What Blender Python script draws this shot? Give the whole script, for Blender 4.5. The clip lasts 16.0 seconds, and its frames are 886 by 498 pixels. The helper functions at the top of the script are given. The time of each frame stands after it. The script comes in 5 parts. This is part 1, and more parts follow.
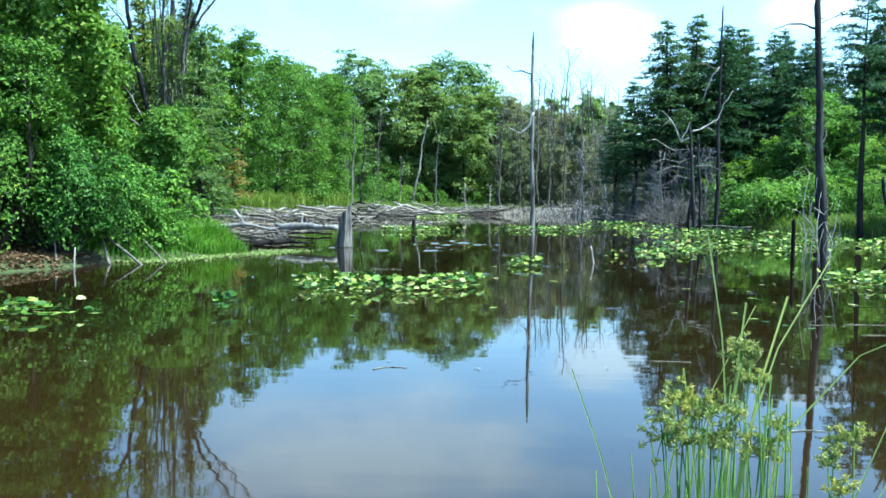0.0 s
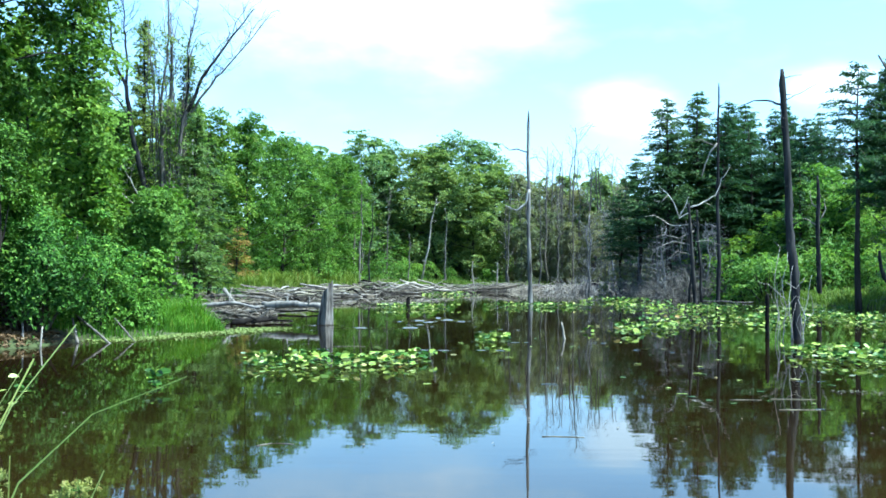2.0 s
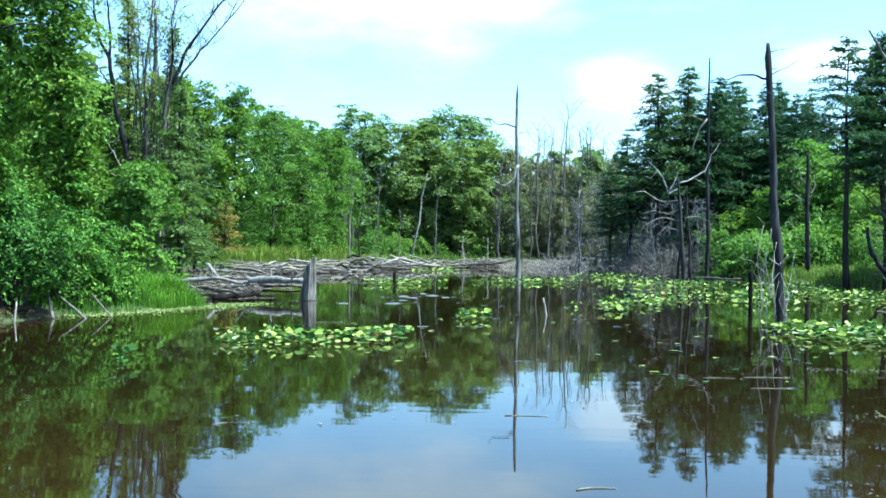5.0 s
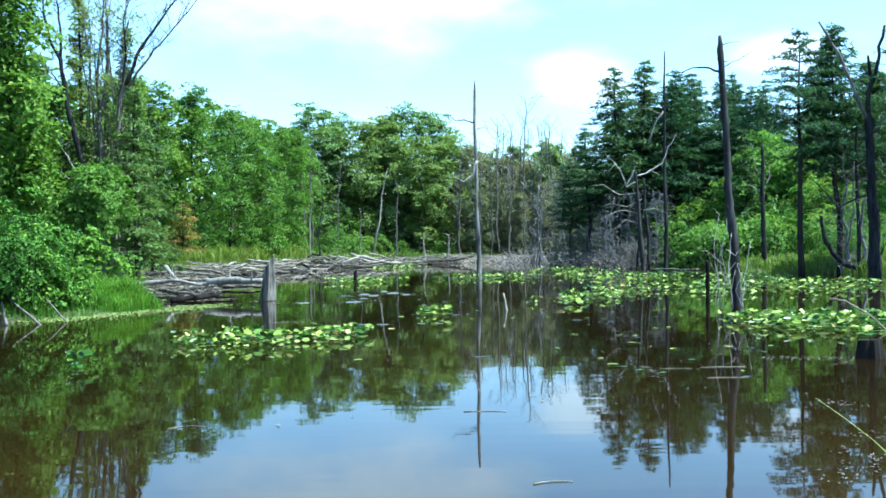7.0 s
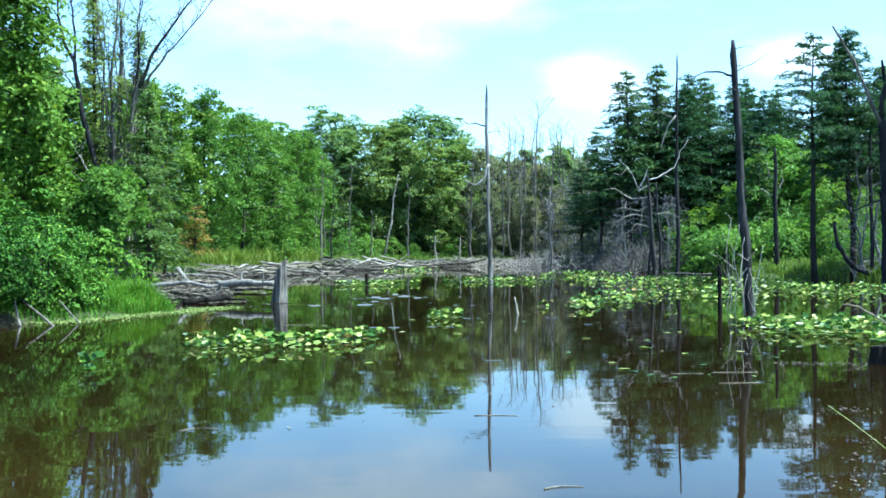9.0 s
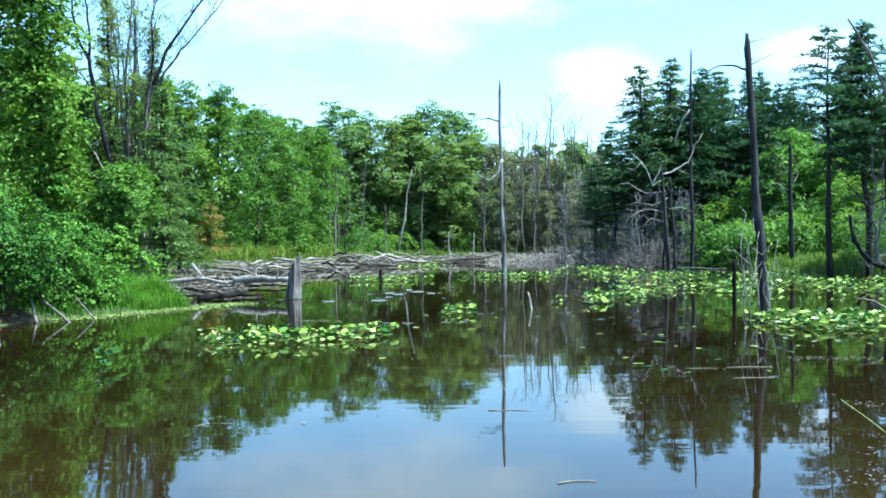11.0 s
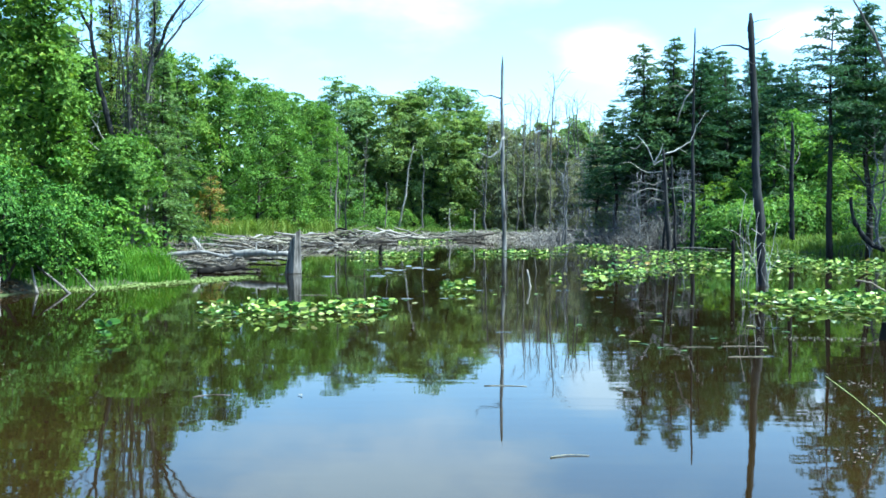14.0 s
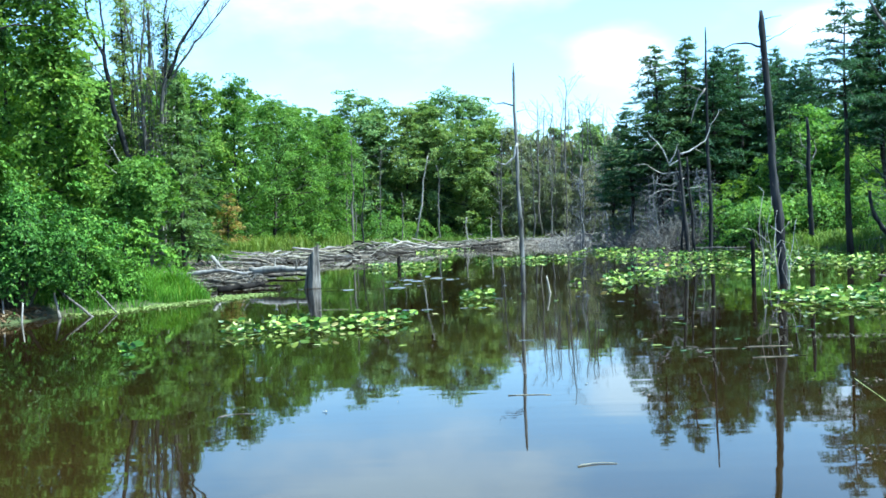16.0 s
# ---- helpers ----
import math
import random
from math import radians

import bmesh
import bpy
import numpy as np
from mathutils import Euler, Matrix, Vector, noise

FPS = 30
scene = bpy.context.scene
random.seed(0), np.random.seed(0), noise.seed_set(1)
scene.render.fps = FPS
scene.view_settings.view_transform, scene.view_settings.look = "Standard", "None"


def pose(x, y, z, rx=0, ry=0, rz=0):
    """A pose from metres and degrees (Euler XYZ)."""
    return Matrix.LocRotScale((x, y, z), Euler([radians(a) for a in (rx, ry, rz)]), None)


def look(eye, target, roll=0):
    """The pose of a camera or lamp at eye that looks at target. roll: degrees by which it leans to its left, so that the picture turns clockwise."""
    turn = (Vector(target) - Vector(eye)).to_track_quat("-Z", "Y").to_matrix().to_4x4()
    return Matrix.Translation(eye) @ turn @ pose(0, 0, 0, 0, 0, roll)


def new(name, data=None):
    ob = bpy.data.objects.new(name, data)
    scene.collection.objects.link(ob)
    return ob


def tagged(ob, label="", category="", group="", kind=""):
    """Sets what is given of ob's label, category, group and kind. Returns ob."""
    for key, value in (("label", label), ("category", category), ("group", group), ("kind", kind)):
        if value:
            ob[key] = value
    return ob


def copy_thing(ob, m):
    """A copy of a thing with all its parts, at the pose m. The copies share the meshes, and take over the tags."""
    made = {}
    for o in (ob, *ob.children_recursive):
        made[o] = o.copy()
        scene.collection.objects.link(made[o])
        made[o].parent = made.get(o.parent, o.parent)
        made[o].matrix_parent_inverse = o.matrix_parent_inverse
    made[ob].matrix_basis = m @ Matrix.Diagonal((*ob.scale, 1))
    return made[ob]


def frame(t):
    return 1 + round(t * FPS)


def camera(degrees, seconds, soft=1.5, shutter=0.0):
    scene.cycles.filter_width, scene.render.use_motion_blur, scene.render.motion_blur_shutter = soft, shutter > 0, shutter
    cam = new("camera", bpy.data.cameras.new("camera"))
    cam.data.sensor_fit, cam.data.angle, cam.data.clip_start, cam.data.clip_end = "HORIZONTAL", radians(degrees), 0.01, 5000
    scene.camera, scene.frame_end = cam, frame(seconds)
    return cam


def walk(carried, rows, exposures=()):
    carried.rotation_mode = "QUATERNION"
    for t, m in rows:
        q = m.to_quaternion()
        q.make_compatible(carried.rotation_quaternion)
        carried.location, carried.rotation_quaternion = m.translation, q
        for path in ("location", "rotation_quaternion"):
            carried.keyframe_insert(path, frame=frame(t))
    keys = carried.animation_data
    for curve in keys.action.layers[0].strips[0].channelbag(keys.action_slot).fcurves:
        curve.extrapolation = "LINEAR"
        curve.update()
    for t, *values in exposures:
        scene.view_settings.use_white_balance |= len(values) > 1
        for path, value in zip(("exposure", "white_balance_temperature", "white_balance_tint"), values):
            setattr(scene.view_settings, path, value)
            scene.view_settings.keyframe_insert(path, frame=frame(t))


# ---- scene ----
cam = camera(48.5, 16.0, soft=1.65)
PATH = [
    (0.0, pose(-1.702, -0.155, 1.639, 86.865, -0.695, 1.218)),
    (0.5, pose(-1.330, -0.206, 1.641, 87.662, -2.121, 0.771)),
    (1.0, pose(-0.974, -0.224, 1.653, 88.069, -4.880, 5.602)),
    (1.5, pose(-0.658, -0.307, 1.628, 89.266, -2.349, 3.254)),
    (2.0, pose(-0.380, -0.229, 1.634, 91.372, -0.243, 2.577)),
    (2.5, pose(-0.190, -0.216, 1.651, 89.788, 2.795, 7.100)),
    (3.0, pose(-0.090, -0.141, 1.644, 89.834, 0.430, 7.260)),
    (3.5, pose(-0.062, -0.110, 1.640, 89.715, -0.147, 5.702)),
    (4.0, pose(-0.092, -0.043, 1.639, 89.889, -0.341, 4.193)),
    (6.5, pose(-0.021, 0.038, 1.642, 89.943, 0.412, 0.549)),
    (7.0, pose(-0.010, 0.038, 1.643, 89.737, 0.791, -0.000)),
    (7.5, pose(-0.013, 0.038, 1.644, 89.718, 0.755, -0.299)),
    (8.0, pose(-0.013, 0.035, 1.645, 89.435, 0.524, -0.664)),
    (8.5, pose(-0.014, 0.036, 1.646, 89.396, 0.197, -0.784)),
    (9.0, pose(-0.012, 0.030, 1.650, 89.926, 0.524, 0.658)),
    (9.5, pose(-0.007, 0.028, 1.649, 90.168, 0.643, 1.038)),
    (10.0, pose(-0.007, 0.021, 1.650, 90.046, 0.781, 1.430)),
    (12.5, pose(-0.001, 0.009, 1.650, 89.168, 0.530, 1.329)),
    (13.0, pose(0.010, -0.003, 1.643, 89.050, -0.369, 1.873)),
    (13.5, pose(0.013, -0.017, 1.643, 88.925, 0.205, 1.813)),
    (14.0, pose(0.019, -0.037, 1.640, 88.323, -0.030, 1.511)),
    (14.5, pose(0.009, -0.060, 1.644, 88.169, 0.336, 3.338)),
    (15.0, pose(0.018, -0.064, 1.653, 88.404, 0.357, 4.066)),
    (15.5, pose(0.020, -0.053, 1.660, 88.668, 1.139, 3.228)),
    (16.0, pose(0.009, -0.039, 1.666, 88.860, 2.160, 2.488)),
]
walk(cam, PATH, exposures=((0.0, 1.55, 5190, -4), (0.6, 1.66, 5190, -4), (2.0, 1.54, 5190, -4), (3.5, 1.5, 5190, -4), (10.0, 1.5, 5190, -4), (13.0, 1.58, 5190, -4), (16.0, 1.58, 5190, -4)))

# ---- sky and sun ----
SUN_EL, SUN_AZ = radians(58), radians(106)      # azimuth clockwise from +y
world = bpy.data.worlds.new("sky")
scene.world = world
world.use_nodes = True
wn, wl = world.node_tree.nodes, world.node_tree.links
sky = wn.new("ShaderNodeTexSky")
sky.sky_type, sky.sun_disc = "NISHITA", False
sky.sun_elevation, sky.sun_rotation = SUN_EL, SUN_AZ
sky.air_density, sky.dust_density, sky.ozone_density = 1.0, 0.6, 2.2
wl.new(sky.outputs[0], wn["Background"].inputs[0])
wn["Background"].inputs[1].default_value = 0.13
sun = new("sun", bpy.data.lights.new("sun", "SUN"))
sun.data.energy, sun.data.angle, sun.data.color = 4.8, radians(0.53), (1.0, 0.95, 0.86)
to_sun = Vector((math.sin(SUN_AZ) * math.cos(SUN_EL), math.cos(SUN_AZ) * math.cos(SUN_EL), math.sin(SUN_EL)))
sun.matrix_world = look(to_sun * 60, (0, 0, 0))

# ---- materials ----


class Nodes:
    """A node material in a few words."""

    def __init__(self, name):
        self.mat = bpy.data.materials.new(name)
        self.mat.use_nodes = True
        self.t = self.mat.node_tree
        self.bsdf = self.t.nodes["Principled BSDF"]
        self.out = self.t.nodes["Material Output"]

    def add(self, kind, **values):
        n = self.t.nodes.new("ShaderNode" + kind)
        for k, v in values.items():
            n.inputs[k.replace("_", " ")].default_value = v
        return n

    def link(self, a, b):
        self.t.links.new(a, b)

    def noise(self, scale, detail=4.0, stretch=(1, 1, 1), coord="Object"):
        tc, mp = self.add("TexCoord"), self.add("Mapping")
        mp.inputs["Scale"].default_value = stretch
        n = self.add("TexNoise", Scale=scale, Detail=detail)
        self.link(tc.outputs[coord], mp.inputs[0])
        self.link(mp.outputs[0], n.inputs["Vector"])
        return n.outputs[0]

    def ramp(self, fac, stops):
        r = self.add("ValToRGB")
        el = r.color_ramp.elements
        while len(el) < len(stops):
            el.new(0.5)
        for e, (p, c) in zip(el, stops):
            e.position, e.color = p, (*c, 1)
        self.link(fac, r.inputs[0])
        return r.outputs[0]

    def mix(self, fac, a, b, mode="MIX"):
        m = self.add("Mix")
        m.data_type, m.blend_type = "RGBA", mode
        for sock, v in ((m.inputs[0], fac), (m.inputs[6], a), (m.inputs[7], b)):
            if isinstance(v, (int, float)):
                sock.default_value = v
            elif isinstance(v, tuple):
                sock.default_value = (*v, 1)
            else:
                self.link(v, sock)
        return m.outputs[2]

    def bump(self, height, strength, distance=0.02):
        b = self.add("Bump", Strength=strength, Distance=distance)
        self.link(height, b.inputs["Height"])
        self.link(b.outputs[0], self.bsdf.inputs["Normal"])


def leaf_material(name, dark, light, warm, through_light=0.35, rough=0.5):
    n = Nodes(name)
    geo, info = n.add("NewGeometry"), n.add("ObjectInfo")
    col = n.ramp(geo.outputs["Random Per Island"], [(0.0, dark), (0.55, light), (0.93, light), (1.0, warm)])
    col = n.mix(n.noise(0.55, 2), col, n.mix(1.0, col, (0.62, 0.66, 0.6), "MULTIPLY"))
    tint = n.ramp(info.outputs["Random"], [(0.0, (0.76, 0.82, 0.7)), (0.5, (1, 1, 1)), (1.0, (1.3, 1.12, 0.8))])
    col = n.mix(1.0, col, tint, "MULTIPLY")
    n.link(col, n.bsdf.inputs["Base Color"])
    n.bsdf.inputs["Roughness"].default_value = rough
    n.bsdf.inputs["Specular IOR Level"].default_value = 0.12
    tr, mx = n.add("BsdfTranslucent"), n.add("MixShader", Fac=through_light)
    n.link(n.mix(1.0, col, (1.25, 1.3, 0.55), "MULTIPLY"), tr.inputs[0])
    n.link(n.bsdf.outputs[0], mx.inputs[1])
    n.link(tr.outputs[0], mx.inputs[2])
    n.link(mx.outputs[0], n.out.inputs[0])
    return n.mat


def bark_material(name, dark, light, scale=7.0, rough=0.85):
    n = Nodes(name)
    grain = n.noise(scale, 6, (1, 1, 0.16))
    col = n.ramp(grain, [(0.3, dark), (0.7, light)])
    col = n.mix(n.noise(1.3, 3), col, n.mix(1.0, col, (0.6, 0.62, 0.6), "MULTIPLY"))
    info = n.add("ObjectInfo")
    col = n.mix(1.0, col, n.ramp(info.outputs["Random"], [(0.0, (0.75, 0.75, 0.78)), (1.0, (1.2, 1.14, 1.05))]), "MULTIPLY")
    n.link(col, n.bsdf.inputs["Base Color"])
    n.bsdf.inputs["Roughness"].default_value = rough
    n.bsdf.inputs["Specular IOR Level"].default_value = 0.12
    n.bump(grain, 0.9, 0.04)
    return n.mat


M = {
    "maple": leaf_material("maple_leaves", (0.05, 0.115, 0.022), (0.185, 0.32, 0.055), (0.3, 0.39, 0.075), 0.36),
    "bush": leaf_material("bush_leaves", (0.022, 0.068, 0.011), (0.138, 0.28, 0.042), (0.27, 0.39, 0.05), 0.2),
    "thicket": leaf_material("dark_bush_leaves", (0.014, 0.044, 0.009), (0.1, 0.215, 0.034), (0.22, 0.34, 0.05), 0.15),
    # darker copy of the maple leaves: canopy shade put into the colour
    "shade_leaf": leaf_material("shaded_leaves", (0.018, 0.046, 0.008), (0.062, 0.13, 0.017), (0.15, 0.21, 0.03), 0.22),
    # green paled and greyed: the haze of distance is in this colour
    "far": leaf_material("far_hazed_leaves", (0.085, 0.165, 0.075), (0.235, 0.345, 0.135), (0.34, 0.38, 0.17), 0.42),
    # lighter copy of the bush leaves, with sunlight mixed into the colour
    "sunny": leaf_material("sun_lightened_leaves", (0.07, 0.16, 0.035), (0.23, 0.39, 0.1), (0.36, 0.46, 0.15), 0.42),
    # olive of the far wood, lifted in tone to stand for mist
    "dull": leaf_material("dull_hazed_leaves", (0.15, 0.175, 0.125), (0.27, 0.29, 0.2), (0.31, 0.28, 0.2), 0.46),
    "olive": leaf_material("olive_needles", (0.11, 0.19, 0.06), (0.25, 0.35, 0.12), (0.33, 0.36, 0.16), 0.42),
    "needle": leaf_material("conifer_needles", (0.03, 0.076, 0.042), (0.084, 0.16, 0.08), (0.13, 0.19, 0.085), 0.32),
    "meadow": leaf_material("meadow_blades", (0.1, 0.17, 0.03), (0.2, 0.28, 0.06), (0.3, 0.3, 0.1)),
    "litter": leaf_material("dead_leaves", (0.07, 0.045, 0.025), (0.19, 0.12, 0.065), (0.32, 0.25, 0.16), 0.1),
    "lilyflat": leaf_material("duckweed", (0.1, 0.16, 0.05), (0.2, 0.27, 0.1), (0.28, 0.3, 0.16), 0.1),
    "rust": leaf_material("rusty_needles", (0.13, 0.19, 0.055), (0.33, 0.235, 0.1), (0.2, 0.29, 0.07)),
    "grass": leaf_material("grass_blades", (0.045, 0.12, 0.015), (0.125, 0.27, 0.032), (0.27, 0.32, 0.08)),
    "reed": leaf_material("rush_stems", (0.05, 0.125, 0.02), (0.14, 0.26, 0.05), (0.3, 0.33, 0.1)),
    "seed": leaf_material("rush_heads", (0.13, 0.2, 0.03), (0.24, 0.32, 0.06), (0.34, 0.32, 0.1)),
    "bark": bark_material("bark", (0.02, 0.017, 0.014), (0.075, 0.065, 0.055)),
    "dead": bark_material("dead_bark", (0.011, 0.011, 0.012), (0.058, 0.058, 0.061)),
    "birch": bark_material("birch_bark", (0.015, 0.015, 0.016), (0.3, 0.3, 0.3), 4.5),
    "haze": bark_material("grey_twigs", (0.075, 0.07, 0.063), (0.19, 0.178, 0.16)),
    "snagwood": bark_material("split_wood", (0.01, 0.009, 0.009), (0.27, 0.255, 0.24), 11.0),
    "grey": bark_material("weathered_wood", (0.06, 0.056, 0.052), (0.26, 0.245, 0.22)),
    # weathered grey twigs, their tone also raised for the mist at that shore
    "silver": bark_material("silvered_hazed_twigs", (0.1, 0.104, 0.11), (0.29, 0.296, 0.305)),
    "pale": bark_material("bleached_wood", (0.2, 0.185, 0.16), (0.52, 0.485, 0.43)),
    "bleach": bark_material("sun_bleached_wood", (0.3, 0.29, 0.27), (0.68, 0.66, 0.62)),
    "log": bark_material("driftwood", (0.045, 0.039, 0.032), (0.3, 0.265, 0.215), 5.0),
    "spike": leaf_material("rush_spikelets", (0.18, 0.23, 0.06), (0.38, 0.41, 0.15), (0.48, 0.34, 0.18), 0.3),
    "frond": leaf_material("rush_blades", (0.2, 0.3, 0.08), (0.38, 0.47, 0.17), (0.52, 0.52, 0.24), 0.3, 0.35),
    "wet": bark_material("wet_wood", (0.006, 0.005, 0.004), (0.028, 0.024, 0.02), 6.0, 0.8),
    "scrap": bark_material("faded_scraps", (0.16, 0.15, 0.11), (0.34, 0.32, 0.24), 9.0),
    "mud": bark_material("mud", (0.015, 0.012, 0.009), (0.04, 0.034, 0.026), 2.0),
}

n = Nodes("pond_water")
swell = n.noise(0.7, 2, (0.35, 1.7, 1))
fine = n.noise(2.4, 2, (0.4, 1.6, 1))
murk = n.ramp(n.noise(0.12, 3), [(0.3, (0.006, 0.004, 0.0014)), (0.7, (0.017, 0.0105, 0.003))])
place, spot = n.add("TexCoord"), n.add("SeparateXYZ")
shoal = n.add("MapRange", From_Min=3.0, From_Max=11.0, To_Min=0.42, To_Max=0.0)
n.link(place.outputs["Object"], spot.inputs[0])
n.link(spot.outputs[1], shoal.inputs[0])
murk = n.mix(shoal.outputs[0], murk, n.ramp(n.noise(0.5, 4), [(0.35, (0.022, 0.0135, 0.004)), (0.7, (0.055, 0.032, 0.009))]))
n.link(murk, n.bsdf.inputs["Base Color"])
n.bsdf.inputs["Roughness"].default_value = 0.02
n.bsdf.inputs["IOR"].default_value = 1.333
b1 = n.add("Bump", Strength=0.038, Distance=0.05)
b2 = n.add("Bump", Strength=0.07, Distance=0.008)
n.link(swell, b1.inputs["Height"])
n.link(fine, b2.inputs["Height"])
n.link(b1.outputs[0], b2.inputs["Normal"])
n.link(b2.outputs[0], n.bsdf.inputs["Normal"])
M["water"] = n.mat

n = Nodes("ground_cover")
a = n.ramp(n.noise(0.35, 5), [(0.35, (0.05, 0.04, 0.022)), (0.5, (0.06, 0.075, 0.02)), (0.7, (0.075, 0.13, 0.025))])
col = n.mix(n.noise(6, 5), a, n.mix(1.0, a, (0.5, 0.5, 0.45), "MULTIPLY"))
n.link(col, n.bsdf.inputs["Base Color"])
n.bsdf.inputs["Roughness"].default_value = 0.95
n.bump(n.noise(9, 6), 0.8, 0.08)
M["ground"] = n.mat

n = Nodes("lily_pad")
geo, info = n.add("NewGeometry"), n.add("ObjectInfo")
mixr, frac = n.add("Math"), n.add("Math")
mixr.operation, frac.operation = "ADD", "FRACT"
n.link(info.outputs["Random"], mixr.inputs[0])
n.link(geo.outputs["Random Per Island"], mixr.inputs[1])
n.link(mixr.outputs[0], frac.inputs[0])
col = n.ramp(frac.outputs[0], [(0.0, (0.03, 0.085, 0.012)), (0.4, (0.1, 0.21, 0.025)), (0.58, (0.26, 0.37, 0.055)), (0.84, (0.43, 0.52, 0.1)), (0.96, (0.6, 0.66, 0.26)), (1.0, (0.42, 0.27, 0.08))])
col = n.mix(n.noise(14, 3), col, n.mix(1.0, col, (0.75, 0.8, 0.7), "MULTIPLY"))
n.link(col, n.bsdf.inputs["Base Color"])
n.bsdf.inputs["Roughness"].default_value = 0.38
n.bsdf.inputs["Specular IOR Level"].default_value = 0.25
tr, mx = n.add("BsdfTranslucent"), n.add("MixShader", Fac=0.2)
n.link(col, tr.inputs[0])
n.link(n.bsdf.outputs[0], mx.inputs[1])
n.link(tr.outputs[0], mx.inputs[2])
n.link(mx.outputs[0], n.out.inputs[0])
M["pad"] = n.mat

n = Nodes("cloud")


def cloud_blob(x, z, rx, rz):
    """A soft bank of cloud round a place on the backdrop."""
    tc, mp, ln = n.add("TexCoord"), n.add("Mapping"), n.add("VectorMath")
    mp.inputs["Location"].default_value, mp.inputs["Scale"].default_value = (-x / rx, 0, -z / rz), (1 / rx, 0, 1 / rz)
    ln.operation = "LENGTH"
    n.link(tc.outputs["Object"], mp.inputs[0])
    n.link(mp.outputs[0], ln.inputs[0])
    return n.ramp(ln.outputs["Value"], [(0.0, (1, 1, 1)), (1.0, (0, 0, 0))])


puff = n.noise(0.0032, 7, (1, 1, 2.2))
mask = n.mix(1.0, cloud_blob(-350, 1080, 1050, 360), cloud_blob(560, 660, 260, 190), "LIGHTEN")
mask = n.mix(1.0, mask, cloud_blob(1300, 720, 220, 130), "LIGHTEN")
dense = n.mix(1.0, n.mix(1.0, mask, puff, "ADD"), (0.5, 0.5, 0.5), "SUBTRACT")
alpha = n.ramp(dense, [(0.02, (0.18, 0.18, 0.18)), (0.75, (0.9, 0.9, 0.9))])
tone = n.ramp(dense, [(0.0, (0.55, 0.83, 1.0)), (0.5, (0.84, 0.93, 1.0))])
em, tp, mx = n.add("Emission", Strength=0.7), n.add("BsdfTransparent"), n.add("MixShader")
n.link(tone, em.inputs[0])
n.link(alpha, mx.inputs[0])
n.link(tp.outputs[0], mx.inputs[1])
n.link(em.outputs[0], mx.inputs[2])
n.link(mx.outputs[0], n.out.inputs[0])
M["cloud"] = n.mat

# ---- builders ----


def mesh_of(name, verts, faces, mat, smooth=False):
    me = bpy.data.meshes.new(name)
    me.from_pydata([tuple(v) for v in np.asarray(verts, float)], [], [tuple(int(i) for i in f) for f in faces])
    me.materials.append(mat)
    if smooth:
        me.polygons.foreach_set("use_smooth", [True] * len(me.polygons))
    me.update()
    return me


def part(name, me, parent, label="", kind=""):
    ob = new(name, me)
    ob.parent = parent
    return tagged(ob, label, kind=kind)


def thing(name, m, label, category, group="", kind=""):
    ob = new(name)
    ob.empty_display_size = 0.2
    ob.matrix_world = m
    return tagged(ob, label, category, group, kind)


class Tubes:
    """Tapered limbs gathered into one mesh."""

    def __init__(self):
        self.v, self.f, self.count = [], [], 0

    def add(self, pts, radii, sides=6, cap=True, rough=None):
        pts = np.asarray(pts, float)
        k = len(pts)
        d = np.gradient(pts, axis=0)
        d /= np.linalg.norm(d, axis=1)[:, None] + 1e-9
        ref = np.array([1.0, 0, 0]) if abs(d[0][0]) < 0.8 else np.array([0, 1.0, 0])
        a = np.cross(d, ref)
        a /= np.linalg.norm(a, axis=1)[:, None] + 1e-9
        b = np.cross(d, a)
        ang = np.arange(sides) * 2 * math.pi / sides
        ring = pts[:, None] + np.asarray(radii)[:, None, None] * (np.cos(ang)[None, :, None] * a[:, None] + np.sin(ang)[None, :, None] * b[:, None])
        if rough:
            flute = rough[1].normal(size=(1, sides, 1)) * 0.6 + rough[1].normal(size=(k, sides, 1)) * 0.8
            ring = pts[:, None] + (ring - pts[:, None]) * (1 + rough[0] * flute)
        self.v.append(ring.reshape(-1, 3))
        o = self.count
        for i in range(k - 1):
            for j in range(sides):
                q = (j + 1) % sides
                self.f.append((o + i * sides + j, o + i * sides + q, o + (i + 1) * sides + q, o + (i + 1) * sides + j))
        if cap:
            self.f.append(tuple(o + (k - 1) * sides + j for j in range(sides)))
            self.f.append(tuple(o + j for j in reversed(range(sides))))
        self.count += k * sides

    def mesh(self, name, mat):
        return mesh_of(name, np.concatenate(self.v), self.f, mat, True)


def unit(a):
    return a / (np.linalg.norm(a, axis=-1, keepdims=True) + 1e-9)


def leaf_mesh(name, c, nrm, length, width, mat, rng, along=None):
    """Folded leaf sprays at the points c, facing nrm, as one mesh."""
    k = len(c)
    nrm = unit(nrm)
    t = rng.normal(size=(k, 3)) if along is None else along + rng.normal(size=(k, 3)) * 0.35
    t = unit(t - (t * nrm).sum(1)[:, None] * nrm)
    b = np.cross(nrm, t)
    s = rng.uniform(0.65, 1.35, k)[:, None]
    l, w = length * s, width * s
    fold = nrm * w * rng.uniform(0.1, 0.45, k)[:, None]
    v = np.stack([c - t * l * 0.5, c + b * w * 0.5 + fold + t * l * 0.05, c + t * l * 0.5 - fold * 0.4, c - b * w * 0.5 + fold + t * l * 0.05], 1).reshape(-1, 3)
    f = np.arange(4 * k).reshape(-1, 4)
    return mesh_of(name, v, f, mat)


